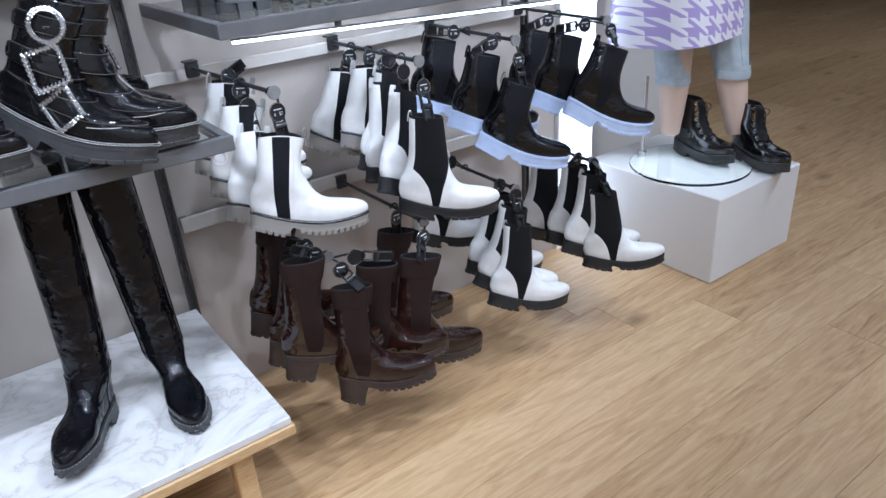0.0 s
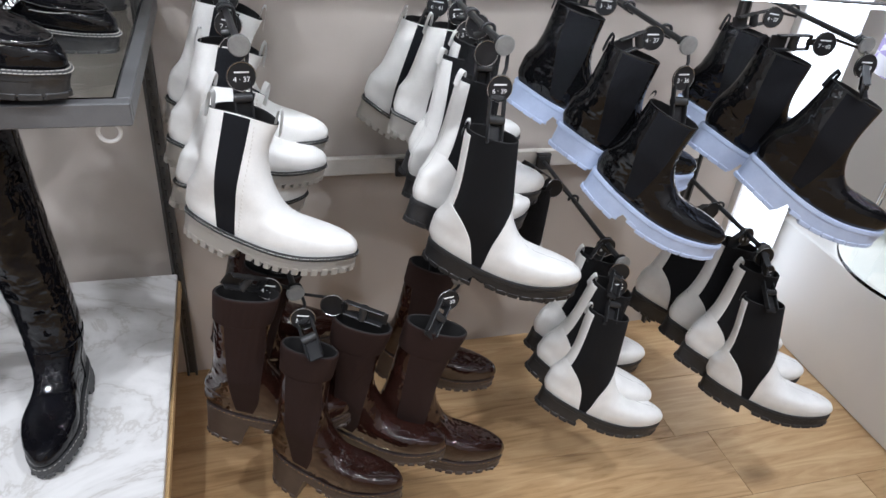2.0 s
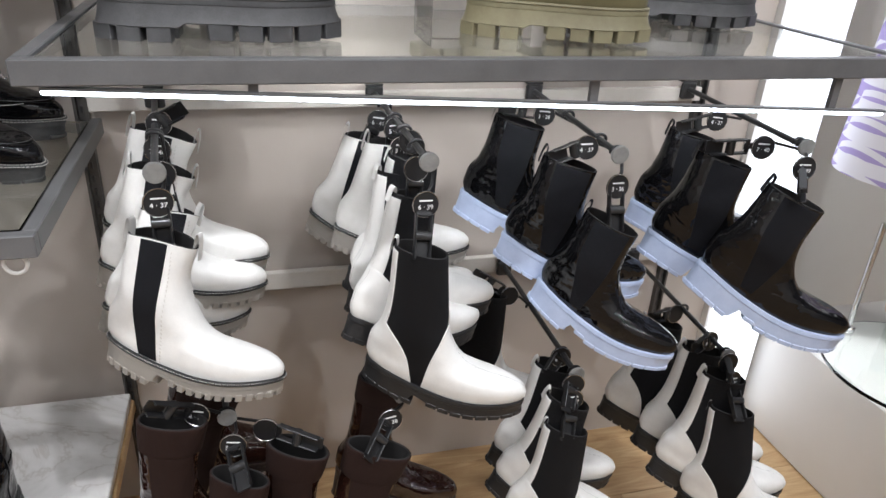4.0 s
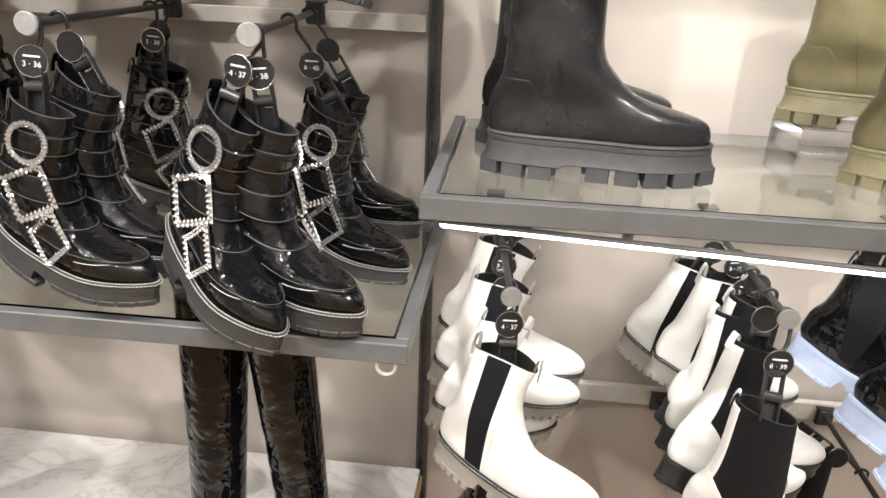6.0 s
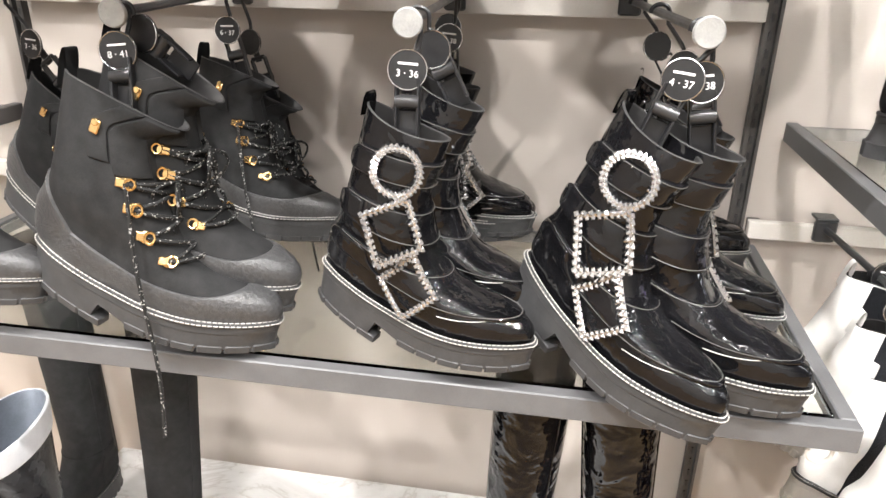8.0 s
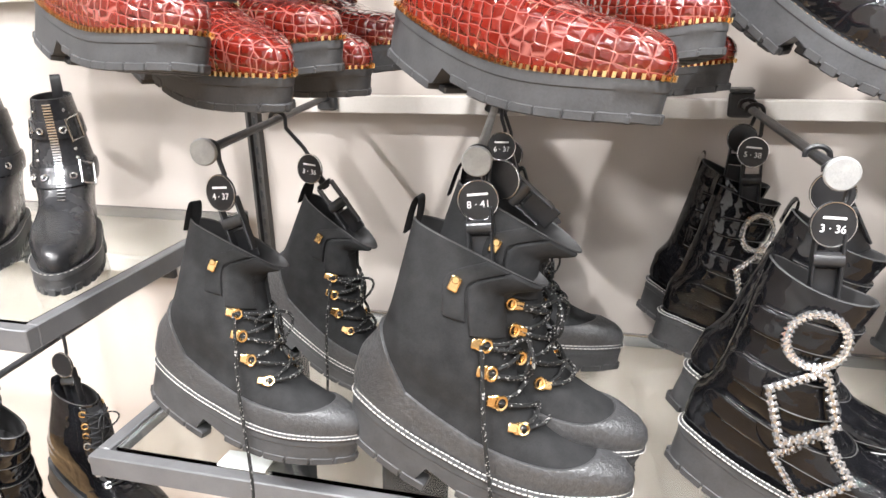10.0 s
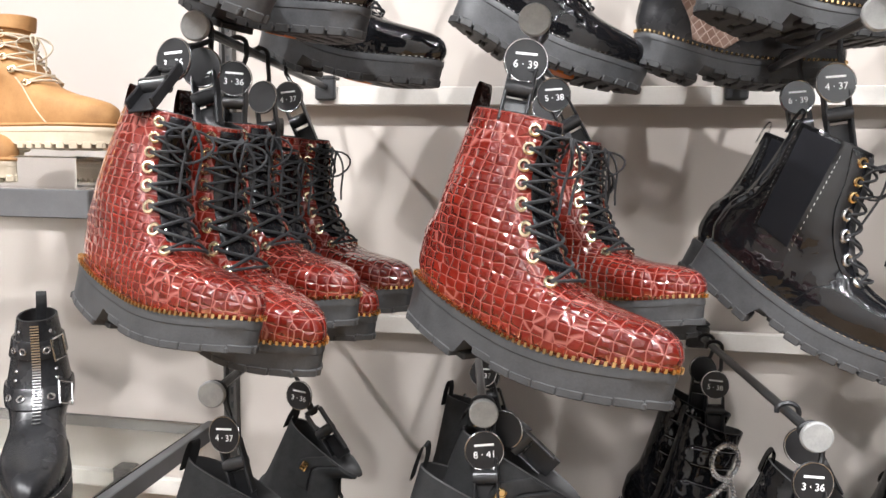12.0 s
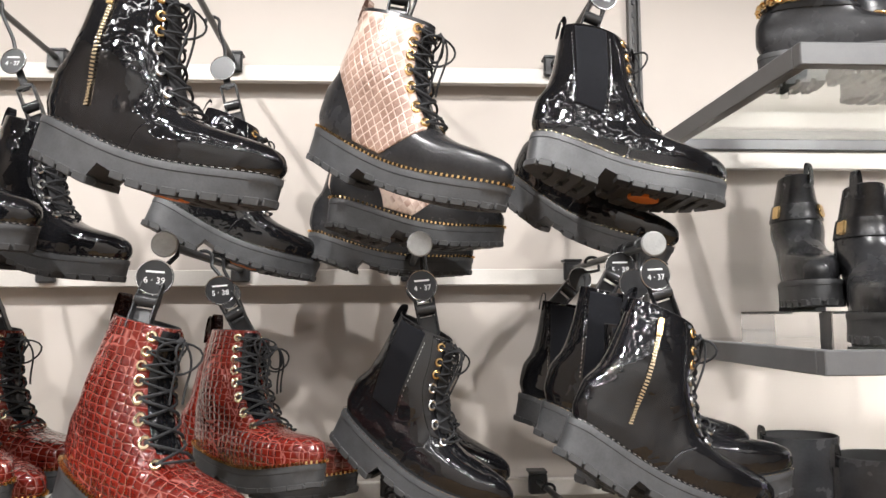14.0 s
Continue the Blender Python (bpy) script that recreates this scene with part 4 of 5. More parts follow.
        g = Geo()
        for i in range(34):
            z = 0.062 + i * 0.0037
            g.box(0.010, 0.0018, 0.002, surface_frame(k, 0.02, z, 0.002))
        tagged(part("front_zip", g, STEEL, root, "steel front zip", 0), kind="stuff")
        g = Geo()
        for z in (0.110, 0.122, 0.175):
            for a in (-0.62, 0.62):
                g.disc(0.0026, 0.002, surface_frame(k, a, z, 0.002), 10)
        part("studs", g, STEEL, root)
        pull_tab(k, root, math.pi - 0.02, CALF, 0.024)
        sole_parts(k, root, RUBBER, 0.007, 0.034, 0.022, 0.016, lugs=34, lug=0.006)
        stitching(k, root, 0.0082, 0.0022, 74, THREAD)
    elif kind in ("clasp", "chain"):
        k = Last(0.262, 0.170 if kind == "clasp" else 0.135, (0.010, 0.120), 0.043)
        finish(root, k, CALF, GREY_LINING)
        zc = 0.114 if kind == "clasp" else 0.074
        part("strap", k.band(zc - 0.014, zc + 0.014, -2.6, 2.6, 0.0026, 30, 4), CALF, root)
        if kind == "clasp":
            for a in (-0.9, 0.9):
                part("clasp", Geo().box(0.016, 0.020, 0.005, surface_frame(k, a, 0.114, 0.004), 0.0015), GOLD, root, "gold clasp")
            pull_tab(k, root, 0.6, CALF, 0.018)
        else:
            g = Geo()
            for i in range(46):
                a = 2 * math.pi * i / 46
                m = surface_frame(k, a, 0.074, 0.006) @ Matrix.Rotation(radians(35 if i % 2 else -35), 4, "X")
                g.tube([m @ Vector((0.007 * math.cos(t), 0.0045 * math.sin(t), 0)) for t in np.linspace(0, 6.283, 9)[:-1]], 0.0019, 5, True)
            part("chain", g, GOLD, root, "gold curb chain")
        pull_tab(k, root, math.pi - 0.02, CALF, 0.020)
        sole_parts(k, root, RUBBER, 0.006, 0.040, 0.030, 0.024, lugs=30, lug=0.006)
    elif kind in ("tall", "matte"):
        k = Last(0.262, 0.560, (0.004, 0.124), 0.044, 0.051, instep=0.004, pinch=0.052)
        up = CREASED_PATENT if kind == "tall" else NUBUCK
        finish(root, k, up)
        for s in (-1, 1):
            part("side_seam", Geo().tube([k.side(0.070, z, s, 0.0004) for z in np.linspace(0.004, 0.55, 40)], 0.0012, 5), up, root)
        part("ankle_seam", Geo().tube([k.on(a, 0.105, 0.0004) for a in np.linspace(-2.2, 2.2, 30)], 0.0011, 5), up, root)
        sole_parts(k, root, RUBBER, 0.005, 0.034, 0.016, 0.012, lugs=34, lug=0.005)
        stitching(k, root, 0.0062, 0.0022, 74, THREAD)
    elif kind == "snow":
        k = Last(0.270, 0.330, (-0.030, 0.185), 0.060, instep=0.004, pinch=0.052)
        finish(root, k, CALF, SHADED_LINING, 0.12)
        part("cuff", k.band(0.286, 0.331, -3.13, 3.13, 0.004, 48, 4), WHITE_LINING, root, "white folded cuff")
        sole_parts(k, root, RUBBER, 0.005, 0.030, 0.022, 0.016, lugs=34, lug=0.005)
    if kind not in STANDING:
        arch(root, k.L)
    root["length"] = k.L
    root["shaft_height"] = k.H
    root["shaft_middle"] = (k.back(k.H) + k.front(k.H)) / 2
    return root


FIRST = {}


def boot_pose(heel, heading, pitch, scale, mirror=False, lean=(0.0, 0.0), roll=0.0):
    bent = Matrix(((1, 0, lean[0], 0), (0, 1, lean[1], 0), (0, 0, 1, 0), (0, 0, 0, 1)))
    return Matrix.Translation(heel) @ bent @ Matrix.Rotation(radians(heading), 4, "Z") @ Matrix.Rotation(radians(-pitch), 4, "Y") @ Matrix.Rotation(radians(roll), 4, "X") @ Matrix.Diagonal((scale, -scale if mirror else scale, scale, 1))


def put_boot(kind, heel, heading, pitch, length=None, mirror=False, lean=(0.0, 0.0), label="", roll=0.0):
    """A boot with its heel, at the sole's top, at a place; it points along heading and dips its toe by -pitch."""
    if kind not in FIRST:
        FIRST[kind] = make_boot(kind)
        FIRST[kind]["spare"] = 1
    first = FIRST[kind]
    m = boot_pose(heel, heading, pitch, (length or first["length"]) / first["length"], mirror, lean, roll)
    if first["spare"]:
        first.matrix_basis = Matrix()
        first["spare"] = 0
        first["pose"] = [c for row in m for c in row]
        ob = first
    else:
        ob = copy_thing(first, m)
    if label:
        tagged(ob, label)
    return ob, m


def set_first_poses():
    for ob in FIRST.values():
        c = list(ob["pose"])
        ob.matrix_basis = Matrix((c[0:4], c[4:8], c[8:12], c[12:16]))
        for key in ("pose", "spare", "length", "shaft_height", "shaft_middle"):
            del ob[key]
    for ob in bpy.data.objects:
        for key in ("pose", "spare", "length", "shaft_height", "shaft_middle"):
            if key in ob:
                del ob[key]


# ---- structure ----
def built(name, x0, x1, y0, y1, z0, z1, material, label, bevel=0.0):
    return tagged(slab(name, x0, x1, y0, y1, z0, z1, material, None, "", bevel), label, name.split("_")[0], kind="structure")


built("wall_back", -3.4, 1.435, 0.0, 0.12, 0.0, 3.2, WALL, "greige painted shop wall behind the boot racks")
built("wall_recess", 1.625, 2.36, 0.30, 0.42, 0.0, 3.2, WHITE_WALL, "pale painted wall of the window recess")
built("wall_return", 2.36, 2.48, 0.30, 4.6, 0.0, 3.2, WHITE_WALL, "pale return wall beside the shop floor")
built("wall_left", -3.52, -3.4, -4.4, 0.12, 0.0, 3.2, WALL, "greige side wall of the shop")
# Unseen closing wall, kept pale to reflect the added fill onto the boots.
built("wall_front", -3.52, 11.0, -4.52, -4.4, 0.0, 3.2, WHITE_WALL, "pale wall across the shop")
built("wall_far", 11.0, 11.12, -4.52, 6.0, 0.0, 3.2, WALL, "far wall of the shop floor")
built("wall_end", 2.48, 11.0, 4.6, 4.72, 0.0, 3.2, WALL, "end wall of the shop floor")
built("ceiling", -3.52, 11.12, -4.52, 6.0, 3.2, 3.3, CEILING, "dark grey shop ceiling")

# the lit column beside the racks
column = tagged(slab("lit_column", 1.437, 1.623, -0.02, 0.42, 0.0, 3.2, WHITE_WALL), "white wall column with a lit face", "column", kind="structure")
slab("light_face", 1.447, 1.613, -0.028, -0.022, 0.06, 2.9, LIGHTBOX, column, "glowing white light panel")


# ---- fixtures of the racks ----
def upright(x):
    """A slotted wall upright."""
    g = Geo()
    for s in (-1, 1):
        g.box(0.005, 0.016, 3.0, at(x + s * 0.0095, -0.008, 1.5))
    g.box(0.014, 0.004, 3.0, at(x, -0.003, 1.5))
    ob = part("slotted_upright", g, UPRIGHT, None, "", 0)
    tagged(ob, "dark slotted steel upright fixed to the wall", "upright", "uprights")
    g = Geo()
    for i in range(110):
        g.box(0.0045, 0.003, 0.013, at(x, -0.0065, 0.06 + i * 0.0268))
    part("slot_strip", g, BAR, ob, "", 0)


for x in (-2.556, -1.278, 0.0, 1.28):
    upright(x)


def rail(x0, x1, z0, z1):
    r = thing("cross_rail", "flat taupe steel rail across the wall bay", "rail", "rails")
    g = Geo().box(x1 - x0, 0.016, z1 - z0, at((x0 + x1) / 2, -0.026, (z0 + z1) / 2), 0.0015)
    part("rail_bar", g, RAIL_PAINT, r)
    for x in (x0 + 0.012, x1 - 0.012):
        part("rail_bracket", Geo().box(0.020, 0.014, z1 - z0 - 0.004, at(x, -0.011, (z0 + z1) / 2), 0.001), UPRIGHT, r)


RAILS = {"A1": (1.287, 1.316), "A2": (1.668, 1.698), "A3": (2.050, 2.081), "B1": (0.946, 0.976), "B2": (0.552, 0.592), "Z1": (0.96, 0.99)}
for row, (z0, z1) in RAILS.items():
    a, c = {"A": (-1.262, -0.016), "B": (0.016, 1.264), "Z": (-2.540, -1.294)}[row[0]]
    rail(a, c, z0, z1)
rail(0.016, 1.264, 1.889, 1.921)
rail(-2.540, -1.294, 1.475, 1.505)

ARMS = {}


def faceout(row, x0, x1, z, reach=0.49):
    """A display arm from the rail, with a round end cap."""
    f = thing("wall_hook", "dark steel display hook with round grey end cap", "hook", "wall hooks")
    a, c = Vector((x0, -0.034, z)), Vector((x1, -reach, z))
    part("arm", Geo().tube([a, a.lerp(c, 0.5), c], 0.0052, 10), BAR, f)
    part("bracket", Geo().box(0.034, 0.012, 0.036, at(x0, -0.040, z - 0.004), 0.003).box(0.034, 0.030, 0.005, at(x0, -0.030, z + 0.016), 0.001), BAR, f)
    d = (c - a).normalized()
    part("end_cap", Geo().disc(0.0150, 0.006, Matrix.Translation(c) @ d.to_track_quat("Z", "Y").to_matrix().to_4x4(), 28, 0.0015), DISC, f)
    ARMS.setdefault(row, []).append((x0, x1, z, reach))


for x0, x1 in ((-1.120, -1.066), (-0.834, -0.770), (-0.480, -0.454), (-0.214, -0.172)):
    faceout("A1", x0, x1, 1.314, 0.488)
for x0, x1 in ((-1.090, -1.063), (-0.749, -0.729), (-0.443, -0.438), (-0.141, -0.160)):
    faceout("A2", x0, x1, 1.697, 0.515)
for x0, x1 in ((-1.087, -1.060), (-0.770, -0.750), (-0.455, -0.445), (-0.171, -0.170)):
    faceout("A3", x0, x1, 2.086, 0.51)
for x0, x1 in ((0.130, 0.167), (0.530, 0.541), (0.863, 0.848), (1.225, 1.196)):
    faceout("B1", x0, x1, 0.975, 0.445)
for x0, x1 in ((0.190, 0.227), (0.500, 0.510), (0.836, 0.827), (1.165, 1.140)):
    faceout("B2", x0, x1, 0.569, 0.46)
faceout("Z1", -1.48, -1.45, 0.985, 0.49)
faceout("Z1", -1.80, -1.78, 0.985, 0.49)


def glass_shelf(x0, x1, depth, top, lip=0.030, label="glass shelf in a grey steel frame fixed to the wall"):
    s = thing("glass_shelf", label, "shelf", "glass shelves")
    y = -depth
    part("front_bar", Geo().box(x1 - x0, 0.018, lip, at((x0 + x1) / 2, y + 0.009, top - lip / 2), 0.0015), FRAME_GREY, s)
    for x in (x0 + 0.009, x1 - 0.009):
        part("side_arm", Geo().box(0.018, depth - 0.040, lip, at(x, y + 0.018 + (depth - 0.040) / 2 + 0.0005, top - lip / 2), 0.0015), FRAME_GREY, s)
    part("back_bar", Geo().box(x1 - x0 - 0.040, 0.014, lip * 0.8, at((x0 + x1) / 2, -0.030, top - lip / 2 - 0.002), 0.0012), FRAME_GREY, s)
    p = part("pane", Geo().box(x1 - x0 - 0.042, depth - 0.062, 0.008, at((x0 + x1) / 2, y / 2 - 0.006, top - 0.006), 0.0012), GLASS, s, "clear glass pane")
    p.visible_shadow = False
    g = Geo()
    for x in (x0 + 0.021, x1 - 0.021):
        g.box(0.006, depth - 0.06, 0.004, at(x, y / 2 - 0.006, top - 0.013))
    part("pane_ledge", g, FRAME_GREY, s, "", 0)
    return s


glass_shelf(-1.262, 0.034, 0.530, 0.932)
shelf_b = glass_shelf(0.044, 1.270, 0.530, 1.140)
glass_shelf(-2.60, -1.302, 0.540, 1.104)
glass_shelf(-2.60, -1.310, 0.345, 1.527, 0.038)
glass_shelf(0.034, 1.270, 0.530, 1.570)
glass_shelf(0.042, 1.270, 0.500, 1.955)

led = thing("led_strip", "glowing white strip light sagging under the glass shelf", "strip light")
sagging = Matrix.Translation((0.070, -0.520, 1.102)) @ Matrix.Rotation(radians(LED_DROP), 4, "Y")
part("diffuser", Geo().box(1.18, 0.007, 0.006, sagging @ at(0.59, 0, 0), 0.002), LED, led, "glowing white diffuser")
part("channel", Geo().box(1.18, 0.011, 0.003, sagging @ at(0.59, 0, 0.0047)), FRAME_GREY, led, "", 0)
for x, z in ((0.30, 0.014), (0.75, 0.033), (1.15, 0.050)):
    part("bracket", Geo().box(0.012, 0.008, z, at(x, -0.516, 1.110 - z / 2)), FRAME_GREY, led, "", 0)

g = Geo().tube([Vector((0.003 + 0.013 * math.cos(t), -0.515, 0.889 + 0.013 * math.sin(t))) for t in np.linspace(0, 2 * math.pi, 25)[:-1]], 0.0025, 8, True)
tagged(part("hook_ring", g, WHITE_BOX), "small white ring hanging under the glass shelf", "ring")

# the low marble-topped table
table = thing("display_table", "low table with white marble top and pale wooden frame", "table")
slab("marble_top", -1.235, 0.000, -0.634, -0.022, 0.298, 0.318, MARBLE, table, "white veined marble top", 0.002)
slab("wooden_edge", -1.240, 0.005, -0.639, -0.017, 0.270, 0.2975, PALE_WOOD, table, "pale wooden edge", 0.003)
for x in (-1.12, -0.115):
    for y in (-0.585, -0.07):
        part("leg", Geo().box(0.045, 0.045, 0.270, at(x, y, 0.135), 0.004), PALE_WOOD, table)

# the white plinth and the figure on it
plinth = part("plinth", Geo().box(0.510, 0.600, 0.332, at(0.255, 0.300, 0.166), 0.004), WHITE_BOX)
plinth.matrix_basis = at(1.638, -0.596, 0)
tagged(plinth, "white lacquered box plinth on the wooden floor", "plinth")
stand = thing("mannequin_stand", "round glass base with a steel rod on the plinth", "stand")
b = part("base", Geo().disc(0.225, 0.010, at(1.845, -0.320, 0.3375), 64, 0.002), GLASS, stand, "round glass base")
b.visible_shadow = False
part("rod", Geo().tube([(1.785, -0.140, 0.342), (1.785, -0.140, 0.66)], 0.007, 12), STEEL, stand)
part("socket", Geo().disc(0.018, 0.022, at(1.785, -0.140, 0.353), 24, 0.003), STEEL, stand)


def figure():
    """Legs of the shop figure, one plain mesh."""
    g = Geo()
    for ax, ay, kx, ky, hx, hy in ((1.880, -0.045, 1.860, -0.06, 1.850, 0.00), (2.045, -0.225, 2.015, -0.15, 1.990, -0.03)):
        path, rad = [], []
        for t in np.linspace(0, 1, 14):
            z = 0.44 + 1.0 * t
            u = min(1.0, t / 0.42)
            v = max(0.0, (t - 0.42) / 0.58)
            path.append((ax + (kx - ax) * u + (hx - kx) * v, ay + (ky - ay) * u + (hy - ky) * v, z))
            rad.append(0.036 + 0.022 * math.sin(min(1, t / 0.45) * math.pi * 0.8) + 0.036 * v)
        g.tube(path, rad, 20)
    hip = [(1.92, -0.012, 1.40), (1.92, -0.010, 1.50), (1.92, -0.008, 1.60)]
    g.tube(hip, [0.15, 0.16, 0.12], 24)
    return g


shop_figure = part("mannequin", figure(), SKIN)
shop_figure.location = (-0.03, -0.17, 0)
tagged(shop_figure, "standing flesh-toned shop mannequin seen from the waist down", "mannequin")


def trousers():
    ob = thing("jeans", "pale blue loose cropped jeans on the mannequin", "jeans", "", at(-0.03, -0.17, 0))
    for ax, ay, hx, hy, z0, lab in ((1.868, -0.050, 1.855, 0.0, 0.640, ""), (2.030, -0.190, 1.985, -0.03, 0.655, "")):
        rows = []
        for t in np.linspace(0, 1, 18):
            z = z0 + (1.42 - z0) * t
            r = 0.066 + 0.038 * t
            cx, cy = ax + (hx - ax) * t, ay + (hy - ay) * t
            rows.append([(cx + (r + 0.004 * math.sin(3 * q + 9 * t) + 0.003 * math.sin(7 * q - 13 * t)) * math.cos(q), cy + (r * 0.95 + 0.004 * math.sin(2 * q + 11 * t)) * math.sin(q), z + 0.004 * math.sin(q)) for q in (2 * math.pi * k / 40 for k in range(40))])
        inner = [[(x * 0.97 + (ax + (hx - ax) * 0) * 0.03, y * 0.97 + ay * 0.03, z + 0.0 if i == 0 else z + 0.05) for x, y, z in rows[0]] for i in range(2)]
        leg = part("trouser_leg", Geo().grid([inner[1], inner[0]] + rows, True), DENIM, ob)
        part("hem", Geo().grid([[(x + (x - ax) * k, y + (y - ay) * k, z0 + dz) for x, y, z in rows[0]] for dz, k in ((-0.001, 0.0), (0.0, 0.035), (0.026, 0.03), (0.028, 0.0))], True), DENIM, leg)
        part("outer_seam", Geo().tube([Vector(r[28]) + Vector((0, -0.001, 0)) for r in rows], 0.0016, 5), DENIM, leg)


trousers()


def coat():
    ob = thing("coat", "lilac and white houndstooth coat hanging open on the mannequin", "coat", "", at(-0.03, -0.17, 0))
    rows, inner = [], []
    for t in np.linspace(0, 1, 20):
        z = 0.815 + 0.80 * t
        row, back = [], []
        for q in np.linspace(radians(95), radians(292), 36):
            r = 0.235 - 0.045 * t + 0.010 * math.sin(5 * q) * (1 - t)
            row.append((1.885 + r * 1.05 * math.cos(q), -0.020 + r * math.sin(q), z + 0.015 * math.cos(q)))
            back.append((1.885 + (r - 0.006) * 1.05 * math.cos(q), -0.020 + (r - 0.006) * math.sin(q), z + 0.015 * math.cos(q)))
        rows.append(row)
        inner.append(back)
    g = Geo().grid(rows).grid(inner)
    g.grid([rows[0], inner[0]]).grid([[r[0] for r in rows], [r[0] for r in inner]]).grid([[r[-1] for r in rows], [r[-1] for r in inner]])
    part("coat_body", g, TWEED, ob)
    part("button", Geo().disc(0.012, 0.005, at(1.97, -0.252, 1.18) @ Matrix.Rotation(radians(90), 4, "X"), 20), PLASTIC, ob)


coat()


def garment_rail(x, y, n):
    r = thing("garment_rail", "steel garment rail on the far shop floor", "rail")
    part("top_bar", Geo().tube([(x - 0.1, y, 1.45), (x + 0.12 * n, y, 1.45)], 0.013, 10), STEEL, r)
    for px in (x - 0.1, x + 0.12 * n):
        part("post", Geo().tube([(px, y, 0.02), (px, y, 1.46)], 0.013, 10), STEEL, r)
        part("foot", Geo().box(0.04, 0.5, 0.02, at(px, y, 0.012), 0.003), STEEL, r)
    for i in range(n):
        c = thing("hanging_coat", "dark hanging coat on the garment rail", "coat", "hanging coats")
        rows = []
        gx, drop = x + 0.06 + 0.115 * i, 0.50 + 0.10 * ((i * 7) % 3)
        for t in np.linspace(0, 1, 8):
            w = 0.20 + 0.05 * t
            rows.append([(gx + (0.035 + 0.008 * math.sin(3 * q + i)) * math.cos(q), y + w * math.sin(q), 1.40 - (1.40 - drop) * t - (0.07 * abs(math.sin(q)) if t == 0 else 0)) for q in (2 * math.pi * k / 28 for k in range(28))])
        gg = Geo().grid(rows, True)
        gg.cap(rows[0]).cap(rows[-1])
        part("cloth", gg, DARK_CLOTH, c)
        part("hanger_hook", Geo().tube([(gx, y, 1.36), (gx, y, 1.43), (gx + 0.012, y, 1.464)], 0.003, 6), STEEL, c)


garment_rail(5.30, 2.35, 7)


# ---- hanging boots ----
def boot_hanger(top, row, size):
    """A plastic hanger from the nearest display arm down into the boot."""
    x0, x1, z, reach = min(ARMS[row], key=lambda a: abs((a[0] + a[1]) / 2 - top.x))
    y = max(-reach + 0.012, min(-0.075, top.y))
    s = (y + 0.034) / (-reach + 0.034)
    bar = Vector((x0 + (x1 - x0) * s, y, z))
    h = thing("boot_hanger", "black plastic boot hanger with a round size tag", "hanger", "boot hangers")
    low = top + Vector((0, -0.004, 0.022))
    mid = low.lerp(bar, 0.45)
    hook = [bar + Vector((0.011 * math.cos(t), 0, 0.0085 * math.sin(t) + 0.001)) for t in np.linspace(math.pi * 1.08, 0, 9)]
    hook += [bar + Vector((0.011, 0, -0.012)), bar.lerp(mid, 0.6) + Vector((0.009, -0.001, 0)), mid + Vector((0.002, -0.002, 0.010)), mid]
    part("hook", Geo().tube(hook, 0.0028, 7), PLASTIC, h)
    d = (mid - low).normalized()
    sx = d.cross(Vector((0, -1, 0))).normalized()
    m = Matrix((sx, d.cross(sx) * -1, d)).transposed().to_4x4()
    ln = (mid - low).length
    up = min(max(ln - 0.010, 0.012), 0.034)
    g = Geo().box(0.011, 0.0035, ln - up + 0.020, Matrix.Translation(mid - d * ((ln - up) / 2 - 0.004)) @ m, 0.001)
    part("strap", g, PLASTIC, h)
    c = Geo().box(0.024, 0.0050, 0.007, Matrix.Translation(low + d * up) @ m, 0.0012)
    for side in (-0.0115, 0.0115):
        c.box(0.0030, 0.0110, up + 0.034, Matrix.Translation(low + d * (up - 0.034) / 2 + sx * side) @ m, 0.0010)
    c.box(0.023, 0.0022, 0.034, Matrix.Translation(low - d * 0.026 + Vector((0, 0.006, 0))) @ m, 0.0008)
    part("clip", c, PLASTIC, h)
    part("roller", Geo().tube([low + d * 0.001 - sx * 0.0125, low + d * 0.001 + sx * 0.0125], 0.0078, 12), ROLLER, h, "glossy black roller of the clip")
    face = Matrix.Translation(mid + Vector((0, -0.0052, -0.002))) @ Matrix.Rotation(radians(12 * math.sin(top.x * 37 + top.y * 53)), 4, "Z") @ Matrix.Rotation(radians(84), 4, "X") @ Matrix.Rotation(radians(6 * math.sin(top.x * 71)), 4, "Z")
    tag = part("size_tag", Geo().disc(0.0205, 0.0026, face, 32), PLASTIC, h, "round black size tag")
    part("tag_rim", Geo().tube([face @ Vector((0.0197 * math.cos(t), 0.0197 * math.sin(t), 0.0015)) for t in np.linspace(0, 2 * math.pi, 33)[:-1]], 0.0006, 5, True), STEEL, tag)
    if size:
        t = part("size_print", lettering(size.replace("-", " \u00b7 "), 0.0100, PRINT), PRINT, tag, "white size number")
        t.matrix_local = face @ at(0, -0.004, 0.0017)
        part("name_bar", Geo().box(0.020, 0.0022, 0.0004, face @ at(0, 0.006, 0.0017)), PRINT, tag, "white printed bar", 0)


def hang(kind, row, heel, heading, pitch, length, mirror, size, roll=0.0):
    ob, m = put_boot(kind, heel, heading, pitch, length, mirror, roll=roll)
    top = m @ Vector((FIRST[kind]["shaft_middle"], 0, FIRST[kind]["shaft_height"]))
    boot_hanger(top, row, size)


